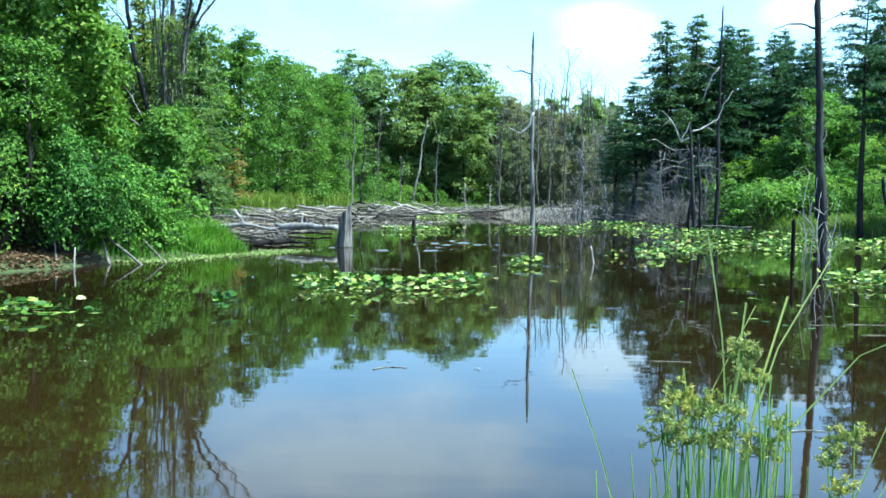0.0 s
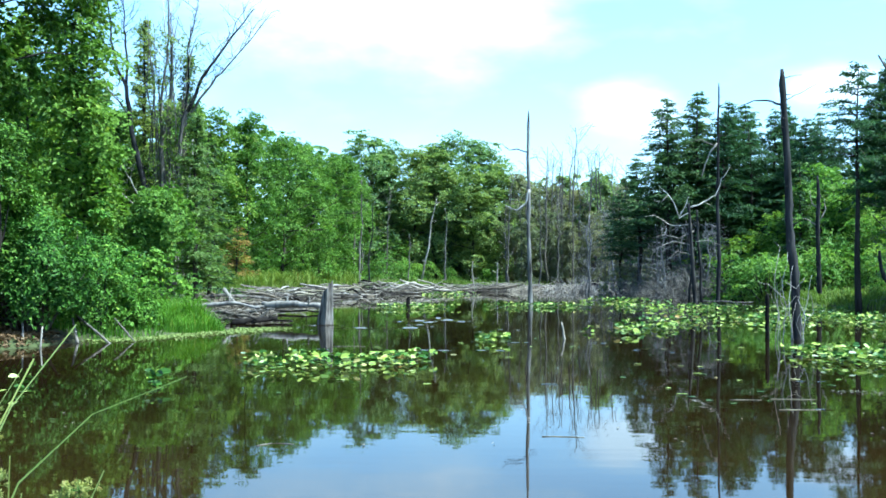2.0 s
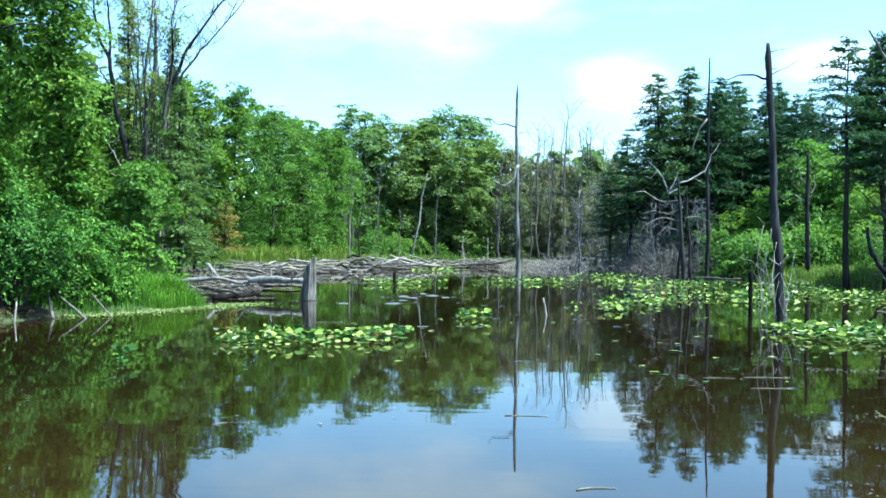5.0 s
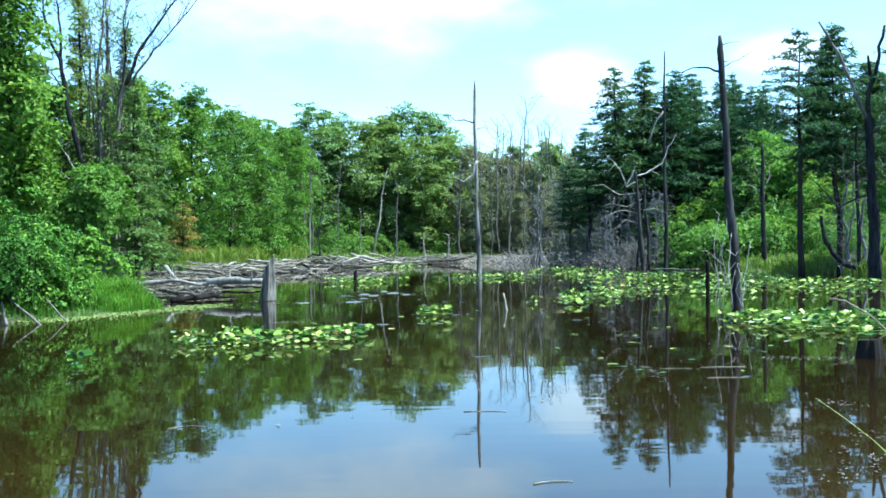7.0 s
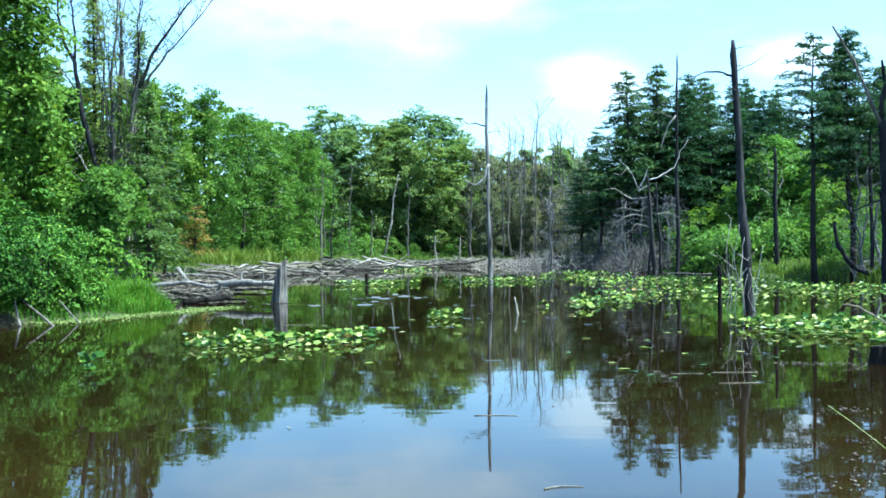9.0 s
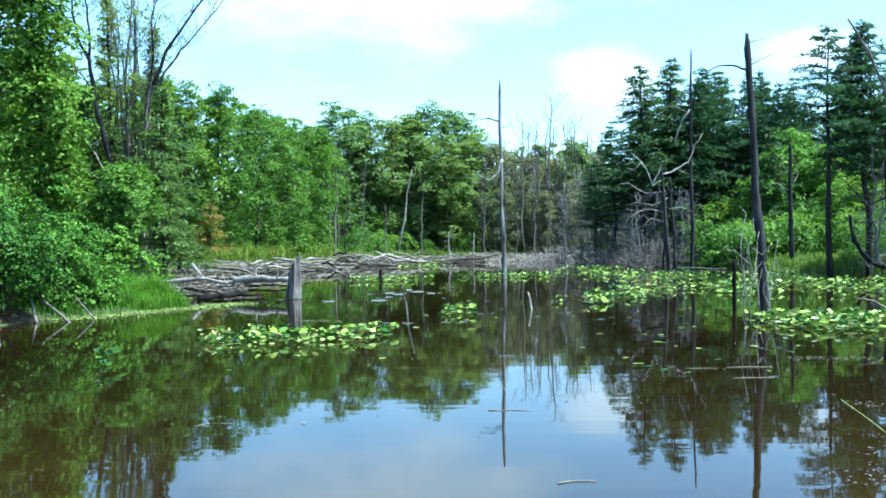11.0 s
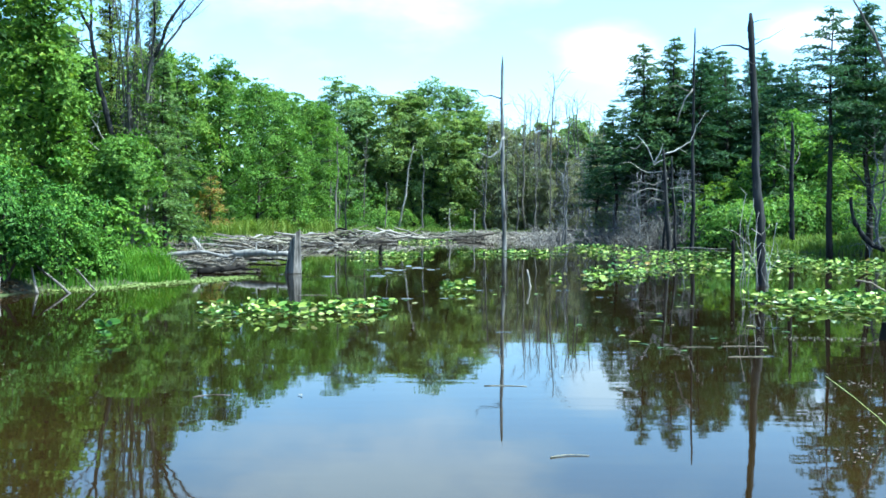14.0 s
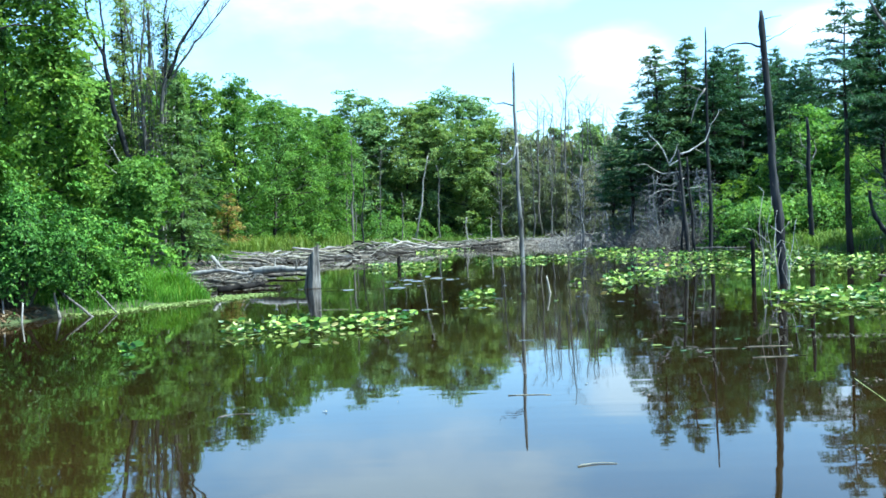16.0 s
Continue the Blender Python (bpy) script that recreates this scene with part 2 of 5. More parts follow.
def lobes(rng, centers, radii, per, flat=0.85):
    """Points and facings of foliage: every puff is a few tilted, drooping sprays."""
    centers = np.asarray(centers, float)
    mid = centers.mean(0)
    up = np.array([0, 0, 1.0])
    c, nn = [], []
    for p, r in zip(centers, radii):
        out = unit((p - mid) * np.array([1, 1, 0.6]))
        for m in range(3):
            k = max(5, int(per * r * r / 3))
            axis = unit(up * 0.9 + out * rng.uniform(0.1, 0.9) + rng.normal(size=3) * 0.3)
            e1 = unit(np.cross(axis, rng.normal(size=3)))
            e2 = np.cross(axis, e1)
            q = p + rng.normal(size=3) * r * np.array([0.3, 0.3, 0.42 * flat]) + up * (m - 1) * 0.4 * r * flat
            rr = r * rng.uniform(0.65, 1.1)
            ang, rad = rng.uniform(0, 6.283, k), np.sqrt(rng.uniform(0, 1, k)) * rng.uniform(0.75, 1.1, k)
            d = np.cos(ang)[:, None] * e1 + np.sin(ang)[:, None] * e2
            c.append(q + d * (rad * rr)[:, None] - axis * (0.3 * rr * rad ** 2)[:, None] + rng.normal(size=(k, 3)) * rr * 0.09)
            nn.append(axis + d * (0.5 * rad)[:, None] + rng.normal(size=(k, 3)) * 0.38)
    return np.concatenate(c), np.concatenate(nn)


def bent(rng, a, b, k=6, wobble=0.05, sag=0.0):
    """A crooked line from a to b."""
    a, b = np.asarray(a, float), np.asarray(b, float)
    u = np.linspace(0, 1, k)
    w = np.cumsum(rng.normal(size=(k, 3)), 0)
    w -= w[0] + (w[-1] - w[0]) * u[:, None]
    line = a + (b - a) * u[:, None] + w * wobble * np.linalg.norm(b - a) / 2
    line[:, 2] += sag * np.sin(u * math.pi) * np.linalg.norm(b - a)
    return line


def broadleaf(seed, height, spread, base, mat="maple", leaf=0.34, per=70, name="broadleaf_tree", label="leafy green broadleaf tree at the pond edge", lean=0.0, sparse=1.0, nlimb=16, bark="bark"):
    rng = np.random.default_rng(seed)
    ob = thing(name, Matrix.Identity(4), label, "tree", "trees round the pond")
    wood = Tubes()
    top = np.array([lean * height, rng.normal() * 0.02 * height, height * 0.9])
    stem = bent(rng, (0, 0, -0.2), top, 9, 0.035)
    r0 = 0.0095 * height + 0.035
    wood.add(stem[:8], np.linspace(r0, 0.03, 8), 7)
    cs, rs = [], []
    for i in range(nlimb):
        u = base + (0.97 - base) * (i + rng.uniform()) / nlimb
        p = np.array([np.interp(u * 8 / 0.97, np.arange(9), stem[:, j]) for j in range(3)])
        prof = math.sin(math.pi * min(1, (u - base) / (1 - base) * 0.78 + 0.22)) ** 0.8
        L = spread * prof * rng.uniform(0.65, 1.15) + 0.3
        az = i * 2.4 + rng.uniform(-0.5, 0.5)
        end = p + np.array([math.cos(az) * L, math.sin(az) * L, L * rng.uniform(0.1, 0.6)])
        limb = bent(rng, p, end, 6, 0.1)
        wood.add(limb[[0, 2, 4, 5]], np.linspace(r0 * 0.35 * (1.1 - u) + 0.015, 0.01, 4), 4, False)
        for w in (0.3, 0.5, 0.68, 0.84, 1.0):
            if rng.uniform() < sparse:
                q = np.array([np.interp(w * 5, np.arange(6), limb[:, j]) for j in range(3)])
                cs.append(q + rng.normal(size=3) * np.array([0.16, 0.16, 0.2]) * L)
                rs.append(rng.uniform(0.45, 1.1) * (0.24 + 0.055 * height ** 0.9))
    for i in range(nlimb):
        u = base + (1.0 - base) * i / nlimb
        cs.append(np.array([np.interp(u * 8, np.arange(9), stem[:, j]) for j in range(3)]) + rng.normal(size=3) * spread * 0.22)
        rs.append((0.3 + 0.05 * height ** 0.9) * rng.uniform(0.6, 1.0) * (1.15 - 0.5 * u))
    part("trunk", wood.mesh("trunk", M[bark]), ob)
    c, nn = lobes(rng, np.array(cs), rs, per)
    part("crown", leaf_mesh("crown", c, nn, leaf, leaf * 0.62, M[mat], rng), ob)
    return ob


def conifer(seed, height, spread, base=0.12, mat="needle", leaf=0.5, step=0.42, name="conifer", label="tall dark green conifer at the pond edge", droop=0.22, gaps=0.12, dens=1.0):
    rng = np.random.default_rng(seed)
    ob = thing(name, Matrix.Identity(4), label, "tree", "trees round the pond")
    wood = Tubes()
    stem = bent(rng, (0, 0, -0.2), (rng.normal() * 0.1, rng.normal() * 0.1, height), 9, 0.012)
    wood.add(stem, np.linspace(0.012 * height + 0.03, 0.015, 9), 7)
    part("trunk", wood.mesh("trunk", M["bark"]), ob)
    wood = Tubes()
    c, nn, al = [], [], []
    h = base * height
    while h < height - 0.15:
        u = h / height
        for j in range(rng.integers(5, 8)):
            if rng.uniform() < gaps:
                continue
            az = rng.uniform(0, 2 * math.pi)
            L = spread * (1 - u) ** 0.7 * rng.uniform(0.55, 1.15) + 0.16
            x = np.array([np.interp(u * 8, np.arange(9), stem[:, k]) for k in range(3)])
            out = np.array([math.cos(az), math.sin(az), 0])
            rise = rng.normal(0.22, 0.2) + 0.4 * u
            w = np.linspace(0, 1, 5)
            line = x + out * (w * L)[:, None] + np.array([0, 0, 1]) * (rise * w * L * 0.6 - droop * w ** 2 * L)[:, None]
            wood.add(line[[0, 2, 4]], np.linspace(0.03, 0.008, 3), 3, False)
            k = max(3, int(L * 13 * dens))
            ww = rng.uniform(0.18, 1.03, k)
            p = x + out * (ww * L)[:, None] + np.array([0, 0, 1]) * (rise * ww * L * 0.6 - droop * ww ** 2 * L)[:, None]
            side = np.array([-out[1], out[0], 0])
            off = rng.normal(size=k) * 0.16 * L * (1.1 - ww * 0.7)
            c.append(p + side * off[:, None] + rng.normal(size=(k, 3)) * 0.07)
            nn.append(np.array([0, 0, 0.9]) + out * 0.4 + rng.normal(size=(k, 3)) * 0.5)
            al.append(out + side * (np.sign(off) * 0.6)[:, None] + np.array([0, 0, -0.2]))
        h += step * rng.uniform(0.7, 1.3)
    part("branchwork", wood.mesh("branchwork", M["bark"]), ob, "", "stuff")
    part("crown", leaf_mesh("crown", np.concatenate(c), np.concatenate(nn), leaf * 1.12, leaf * 0.26, M[mat], rng, np.concatenate(al)), ob)
    return ob


def shrub(seed, w, d, h, mat="bush", leaf=0.15, per=420, nlobe=22, name="shrub", label="dense bright green leafy shrub on the bank", puff=(0.3, 0.55), low=0.02):
    rng = np.random.default_rng(seed)
    ob = thing(name, Matrix.Identity(4), label, "shrub", "shrubs on the banks")
    wood = Tubes()
    cs, rs = [], []
    for i in range(nlobe):
        az, q = i * 2.4 + rng.uniform(-0.3, 0.3), math.sqrt(rng.uniform(0.02, 1))
        el = rng.uniform(low, 1.0)
        p = np.array([math.cos(az) * w / 2 * q * math.sqrt(max(0.05, 1 - (el * 0.9) ** 2.6)), math.sin(az) * d / 2 * q * math.sqrt(max(0.05, 1 - (el * 0.9) ** 2.6)), h * (el * 0.88)])
        cs.append(p)
        rs.append(rng.uniform(*puff) * min(w, h) * 0.42)
        if i % 2 == 0:
            wood.add(bent(rng, (p[0] * 0.2, p[1] * 0.2, -0.15), p, 5, 0.08), np.linspace(0.012 * h + 0.01, 0.008, 5), 5)
    part("wood", wood.mesh("wood", M["bark"]), ob)
    c, nn = lobes(rng, np.array(cs), rs, per, 0.8)
    part("foliage", leaf_mesh("foliage", c, nn, leaf, leaf * 0.55, M[mat], rng), ob)
    return ob


def branch_set(rng, wood, stem, n, length, lo=0.3, hi=0.98, up=0.25, twigs=2, r=0.02, droop=0.0):
    k = len(stem)
    for i in range(n):
        u = lo + (hi - lo) * (i + rng.uniform()) / n
        p = np.array([np.interp(u * (k - 1), np.arange(k), stem[:, j]) for j in range(3)])
        az = rng.uniform(0, 2 * math.pi)
        L = length * rng.uniform(0.35, 1.1)
        e = p + L * np.array([math.cos(az), math.sin(az), rng.normal(up, 0.25)])
        line = bent(rng, p, e, 6, 0.14, droop)
        wood.add(line[[0, 1, 3, 5]], np.linspace(r, 0.006, 4), 3, False)
        for j in range(twigs):
            q = line[rng.integers(2, 5)]
            e2 = q + L * 0.45 * unit(rng.normal(size=3) + (e - p) / L)
            wood.add(bent(rng, q, e2, 3, 0.12), np.linspace(r * 0.5, 0.004, 3), 3, False)


def snag(seed, height, r0, r1=0.03, lean=(0, 0), branches=8, blen=0.9, mat="dead", up=0.1, twigs=1, name="dead_tree", label="bare dead grey tree trunk standing in water", wob=0.02, lo=0.3, droop=0.0):
    rng = np.random.default_rng(seed)
    ob = thing(name, Matrix.Identity(4), label, "dead tree", "dead trees in the pond")
    wood = Tubes()
    stem = bent(rng, (0, 0, -0.5), (lean[0], lean[1], height), 12, wob)
    wood.add(stem, np.linspace(r0, r1, 12) * rng.uniform(0.9, 1.1, 12), 9)
    trunk = part("trunk", wood.mesh("trunk", M[mat]), ob)
    if branches:
        wood = Tubes()
        branch_set(rng, wood, stem, branches, blen, lo, 0.97, up, twigs, max(0.012, r0 * 0.26), droop)
        part("branchwork", wood.mesh("branchwork", M[mat]), trunk, "", "stuff")
    return ob


def put(ob, x, y, z=0.0, turn=0.0, s=1.0, sz=None):
    ob.matrix_world = pose(x, y, z, 0, 0, turn) @ Matrix.Diagonal((s, s, sz or s, 1))
    return ob


def again(ob, x, y, z=0.0, turn=0.0, s=1.0, sz=None):
    return copy_thing(ob, pose(x, y, z, 0, 0, turn) @ Matrix.Diagonal((s / ob.scale[0], s / ob.scale[1], (sz or s) / ob.scale[2], 1)))

# ---- ground and water ----


SHORE = np.array([(-3, 1.2), (1.5, 1.5), (6, 2.5), (9, 8), (11, 16), (14, 27), (18, 38), (19.5, 43), (17.5, 50), (15.5, 57), (15, 68), (15, 80),
                  (12, 90), (3, 88), (-4.5, 80), (-9, 70), (-12.5, 60), (-13.5, 50), (-14, 41), (-11, 34), (-9.2, 29), (-7.2, 26.8), (-9.2, 24), (-10.4, 20.8), (-10.8, 17), (-12, 10), (-9, 4)], float)


def shore_distance(x, y):
    """Metres from the shoreline, negative over the pond."""
    p = np.stack([x, y], -1)
    best, inside = np.full(x.shape, 1e9), np.zeros(x.shape, bool)
    for a, b in zip(SHORE, np.roll(SHORE, -1, 0)):
        ab = b - a
        u = np.clip(((p - a) @ ab) / (ab @ ab), 0, 1)
        best = np.minimum(best, np.linalg.norm(p - a - u[..., None] * ab, axis=-1))
        cross = (a[1] > y) != (b[1] > y)
        inside ^= cross & (x < a[0] + (y - a[1]) / (b[1] - a[1] + 1e-12) * ab[0])
    return np.where(inside, -best, best)


def ground_height(x, y):
    x, y = np.asarray(x, float), np.asarray(y, float)
    d = shore_distance(x, y) + 0.5 * np.sin(x * 1.3 + 0.7 * np.sin(y * 0.9)) * np.sin(y * 1.1 + 0.4) * np.clip((y - 3) / 6, 0, 1)
    bank = 0.1 + 0.42 * (1 - np.exp(-np.maximum(d, 0) / 2.2)) + np.minimum(np.maximum(d, 0), 200) * 0.012
    return np.where(d < 0, np.maximum(-0.7, d * 0.32), np.minimum(d * 0.6, bank)) + 0.05 * np.sin(x * 2.1) * np.sin(y * 1.7)


def spaced(lo, hi, fine, far, k):
    mid = np.arange(lo, hi, fine)
    g = np.geomspace(fine, far, k)
    return np.concatenate([(lo - np.cumsum(g))[::-1], mid, hi + np.cumsum(g)])


gx, gy = spaced(-26, 30, 0.5, 900, 22), spaced(-6, 95, 0.6, 900, 22)
X, Y = np.meshgrid(gx, gy)
Z = ground_height(X, Y)
nx, ny = len(gx), len(gy)
idx = np.arange(nx * ny).reshape(ny, nx)
quads = np.stack([idx[:-1, :-1], idx[:-1, 1:], idx[1:, 1:], idx[1:, :-1]], -1).reshape(-1, 4)
tagged(new("ground", mesh_of("ground", np.stack([X, Y, Z], -1).reshape(-1, 3), quads, M["ground"], True)), "damp earth banks with grass and leaf litter", "ground", kind="structure")

wx = np.linspace(-40, 40, 41)
wy = np.linspace(-10, 110, 61)
X, Y = np.meshgrid(wx, wy)
idx = np.arange(X.size).reshape(X.shape)
quads = np.stack([idx[:-1, :-1], idx[:-1, 1:], idx[1:, 1:], idx[1:, :-1]], -1).reshape(-1, 4)
tagged(new("water", mesh_of("water", np.stack([X, Y, X * 0], -1).reshape(-1, 3), quads, M["water"], True)), "still brown pond water reflecting trees and sky", "water", kind="structure")

az = np.radians(np.linspace(-48, 48, 25))
el = np.linspace(-20, 2700, 13)
A, Hh = np.meshgrid(az, el)
idx = np.arange(A.size).reshape(A.shape)
quads = np.stack([idx[:-1, :-1], idx[1:, :-1], idx[1:, 1:], idx[:-1, 1:]], -1).reshape(-1, 4)
tagged(new("backdrop_clouds", mesh_of("backdrop_clouds", np.stack([4000 * np.sin(A), 4000 * np.cos(A), Hh], -1).reshape(-1, 3), quads, M["cloud"], True)), "soft white summer clouds in the sky", "backdrop", kind="structure")


def gz(x, y):
    return float(ground_height(np.array(x), np.array(y)))


def plant(ob, x, y, turn=0.0, s=1.0, sz=None, first=False):
    return (put if first else again)(ob, x, y, gz(x, y) - 0.03, turn, s, sz)


rnd = random.Random(7)
used = set()


def stand(kinds, spots, wide=1.0):
    """Trees at (x, y, height) from a few kinds; each kind is (thing, its own height)."""
    for i, (x, y, h) in enumerate(spots):
        ob, own = kinds[i % len(kinds)]
        s = h / own
        plant(ob, x, y, rnd.uniform(0, 360), s * wide * rnd.uniform(0.92, 1.12), s, ob not in used)
        used.add(ob)


def scatter(kinds, n, x0, x1, y0, y1, h0, h1):
    stand(kinds, [(rnd.uniform(x0, x1), y0 + (y1 - y0) * (k + rnd.uniform(0, 1)) / n, rnd.uniform(h0, h1)) for k in range(n)])


# ---- woods: left, far and right ----
leafy = [(broadleaf(s, 13, w, b, "maple", 0.2, 185, nlimb=26), 13) for s, w, b in ((11, 3.0, 0.04), (12, 2.6, 0.04), (13, 3.2, 0.06), (14, 2.3, 0.04))]
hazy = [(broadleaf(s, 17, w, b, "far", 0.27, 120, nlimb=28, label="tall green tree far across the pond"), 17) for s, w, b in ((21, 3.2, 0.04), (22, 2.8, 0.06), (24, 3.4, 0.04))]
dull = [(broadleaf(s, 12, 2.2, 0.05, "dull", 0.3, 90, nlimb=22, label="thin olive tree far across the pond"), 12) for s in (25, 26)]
pines = [(conifer(31, 14, 3.6, 0.03, leaf=0.32, step=0.28, dens=1.6), 14), (conifer(32, 14, 3.0, 0.03, leaf=0.32, step=0.28, gaps=0.25, dens=1.7), 14), (conifer(33, 14, 4.0, 0.05, leaf=0.32, step=0.28, gaps=0.22, dens=1.5, droop=0.12), 14)]
topped = [(conifer(s, 14, 3.5, 0.4, leaf=0.32, step=0.28, dens=1.6, label="conifer with a bare dead lower trunk"), 14) for s in (131, 132)]
spruce = [(conifer(34, 9, 1.9, 0.02, leaf=0.36, label="small dark conifer, some added as woodland shade", dens=1.4), 9)]
under = [(shrub(40 + k, 4.2, 4.2, 3.6, "maple", 0.28, 92, 22, label="leafy green undergrowth below the trees"), 3.6) for k in range(3)]
glow = [(shrub(45 + k, 3.6, 3.6, 3.0, "sunny", 0.2, 150, 22, label="bright green shrub at the water's edge, coloured as sunlit"), 3.0) for k in range(3)]
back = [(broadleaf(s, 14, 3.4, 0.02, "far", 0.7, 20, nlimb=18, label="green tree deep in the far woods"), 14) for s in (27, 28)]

stand(leafy, [(-18.3, 64, 12.4), (-16.6, 66, 13.0), (-15.0, 70, 11.8), (-14.2, 74, 11.6), (-12.8, 79, 11.2), (-20.6, 65, 12.6), (-23.5, 61, 12.4), (-13, 88, 12.4),
              (-23, 74, 14.5), (-18, 82, 13.4), (-21, 56, 8.3), (-25, 50, 10.3), (-19, 70, 9.3), (-22, 46, 9.3)])
stand(hazy, [(-12.4, 98, 16.3), (-10.4, 101, 15.3), (-8, 99, 14.2), (-5.6, 99, 15.1), (-3.9, 101, 16.4), (-0.8, 104, 15.9), (-2.2, 97, 12.5), (1.0, 99, 12.8), (-14.5, 96, 12.9), (-16.5, 100, 13.9),], 1.22)
stand(back, [(-7, 110, 15.5), (0, 112, 14.4), (-12, 112, 15.5), (-20, 104, 15.5), (4, 112, 12.3), (-25, 100, 16.4), (-31, 92, 17.5), (-27, 64, 14.4), (-30, 58, 13.4), (-33, 70, 16.4), (-29, 47, 13.4), (-36, 60, 16.4), (-26, 80, 15.5)], 1.2)
stand(dull, [(2.2, 99, 11.5), (4.2, 101, 11), (6.2, 103, 10.5), (8.4, 104, 10.2), (10.8, 103, 10.5), (12.5, 101, 10), (5, 107, 11), (9.5, 109, 11), (13.5, 106, 11), (3.2, 95, 8), (7.2, 97, 7.5), (11.5, 96, 8)])
stand(topped, [(11.6, 66, 14.2), (13.9, 67, 14.2), (10.3, 70, 10.6), (12.7, 70, 12.2), (9.4, 73, 8.6)], 1.3)
stand(pines, [(15.4, 65.5, 12.4), (16.6, 70, 13.6), (18.2, 71, 13.3), (19.6, 69, 12.6), (15.4, 73, 12.8), (17.2, 67, 11.5), (20.8, 66, 11.5),
              (22, 74, 13), (24.6, 75, 13.2), (27.5, 72, 12.5), (30.5, 70, 13), (21.8, 66.5, 11.2), (23.2, 67.5, 10), (20.2, 65.6, 9), (25.5, 66, 9.5), (32, 57, 14), (29.5, 67, 12), (36, 58, 16), (14, 78, 12), (14.2, 70, 13.0), (18.6, 74, 13.8), (21, 71, 13.2), (26, 68, 12.4)], 1.25)
scatter(spruce, 6, 16, 27, 72, 60, 6, 8)
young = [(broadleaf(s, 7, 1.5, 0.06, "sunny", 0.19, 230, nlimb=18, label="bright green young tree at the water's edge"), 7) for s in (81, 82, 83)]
stand(young, [(19.2, 61, 7.4), (20.8, 62.5, 8.6), (22.4, 61, 7.2), (24.2, 63, 8.8), (25.6, 60, 7.0), (27.5, 62, 8), (17.8, 62.5, 5.6), (23.4, 58.5, 5.4), (26.6, 57.5, 5.6), (21.4, 58.8, 4.8), (29.5, 60, 8.5)])
scatter(under, 16, -26, -19, 58, 84, 2.6, 4.4)
scatter(under, 9, -18, -13, 75, 84, 2.6, 4.4)
scatter(under, 7, -15, 1, 92, 95, 1.5, 2.3)
stand(under, [(-10.2, 95, 4.6), (-9.4, 94.5, 3.0), (-14.6, 93, 3.4), (-16, 92, 3.8)])
scatter(under, 10, -30, -20, 44, 62, 3, 5)
scatter(under, 12, 14, 36, 74, 60, 3, 4.6)
scatter(glow, 14, 14.4, 19.5, 61, 57, 2.0, 3.6)
scatter(glow, 9, 19, 27, 59, 56, 2.0, 3.4)
scatter(glow, 6, 20, 25, 54, 47, 1.8, 3.0)
scatter(glow, 5, -13, -5, 91, 93, 2.2, 3.2)
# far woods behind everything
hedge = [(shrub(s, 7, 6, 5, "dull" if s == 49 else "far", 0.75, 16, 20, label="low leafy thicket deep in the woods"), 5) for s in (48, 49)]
scatter(hedge, 30, -34, 34, 104, 107, 4, 5.5)
scatter(hedge, 10, -13, 4, 106, 109, 6.5, 9)
scatter(hedge, 8, 14, 40, 88, 76, 4, 5.5)
# scrub added to stand for grey-blue haze low in the wood
scrub = [(shrub(47, 5, 5, 4, "dull", 0.4, 45, 22, label="olive scrub paled as haze in the flooded wood"), 4)]
scatter(scrub, 13, 3, 15.5, 96, 102, 2.6, 4.2)
scatter(scrub, 5, 9, 15, 74, 70, 2.6, 4)
scatter(hedge, 8, -34, -18, 70, 96, 4, 5.5)
scatter(back, 26, -60, 60, 116, 136, 11, 15)
scatter(back, 24, -34, 34, 108, 116, 6, 9)
scatter(back, 12, -60, -34, 20, 110, 12, 16)
scatter(back, 12, 34, 60, 20, 110, 12, 16)

# the tall dark conifer and the airy one beside it
plant(conifer(39, 9.8, 3.4, 0.42, leaf=0.28, step=0.2, gaps=0.05, dens=2.4, label="tall dense dark conifer behind the dead trees"), 20.8, 47.6, 40, 1, None, True)
plant(conifer(35, 11.9, 3.6, 0.42, leaf=0.27, step=0.18, dens=2.4, gaps=0.05, label="tall dense dark conifer behind the dead trees"), 18.7, 46.4, 0, 1, None, True)
plant(conifer(36, 12.0, 5.2, 0.62, leaf=0.24, step=0.3, gaps=0.3, dens=3.0, droop=0.3, label="thin airy conifer with open branches"), 16.7, 45.8, 70, 1, None, True)
plant(conifer(37, 13.5, 4.4, 0.4, leaf=0.3, step=0.4, gaps=0.2, dens=2.0, label="tall conifer by the water"), 20.9, 42, 10, 1, None, True)
plant(conifer(38, 4.1, 1.9, 0.12, "rust", 0.26, 0.26, dens=1.5, gaps=0.3, label="small rusty brown dying conifer"), -16.5, 62, 0, 1, None, True)

# ---- left bank ----
BUSHES = [(-11.9, 20.6, 3.6, 4.9, 900, "thicket"), (-10.7, 21.6, 2.6, 3.2, 901, "thicket"), (-13.6, 19.2, 3.6, 4.6, 902, "thicket"), (-12.6, 23.2, 3.6, 3.6, 903, "bush"), (-14.6, 21.5, 3.4, 5.2, 904, "thicket")]
for x, y, w, h, sd, mat in BUSHES:
    plant(shrub(sd, w, w * 0.95, h, mat, 0.105, 1500, 42, label="large dense leafy bush overhanging the water", low=0.2), x, y, 0, 1, None, True)
for x, y, w, h, sd in [(-9.9, 23.6, 2.0, 2.1, 905), (-10.6, 25.2, 2.2, 2.0, 906), (-9.3, 24.6, 1.4, 1.2, 907)]:
    plant(shrub(sd, w, w, h, "bush", 0.1, 1400, 26, label="light green bush on the grassy bank"), x, y, 0, 1, None, True)
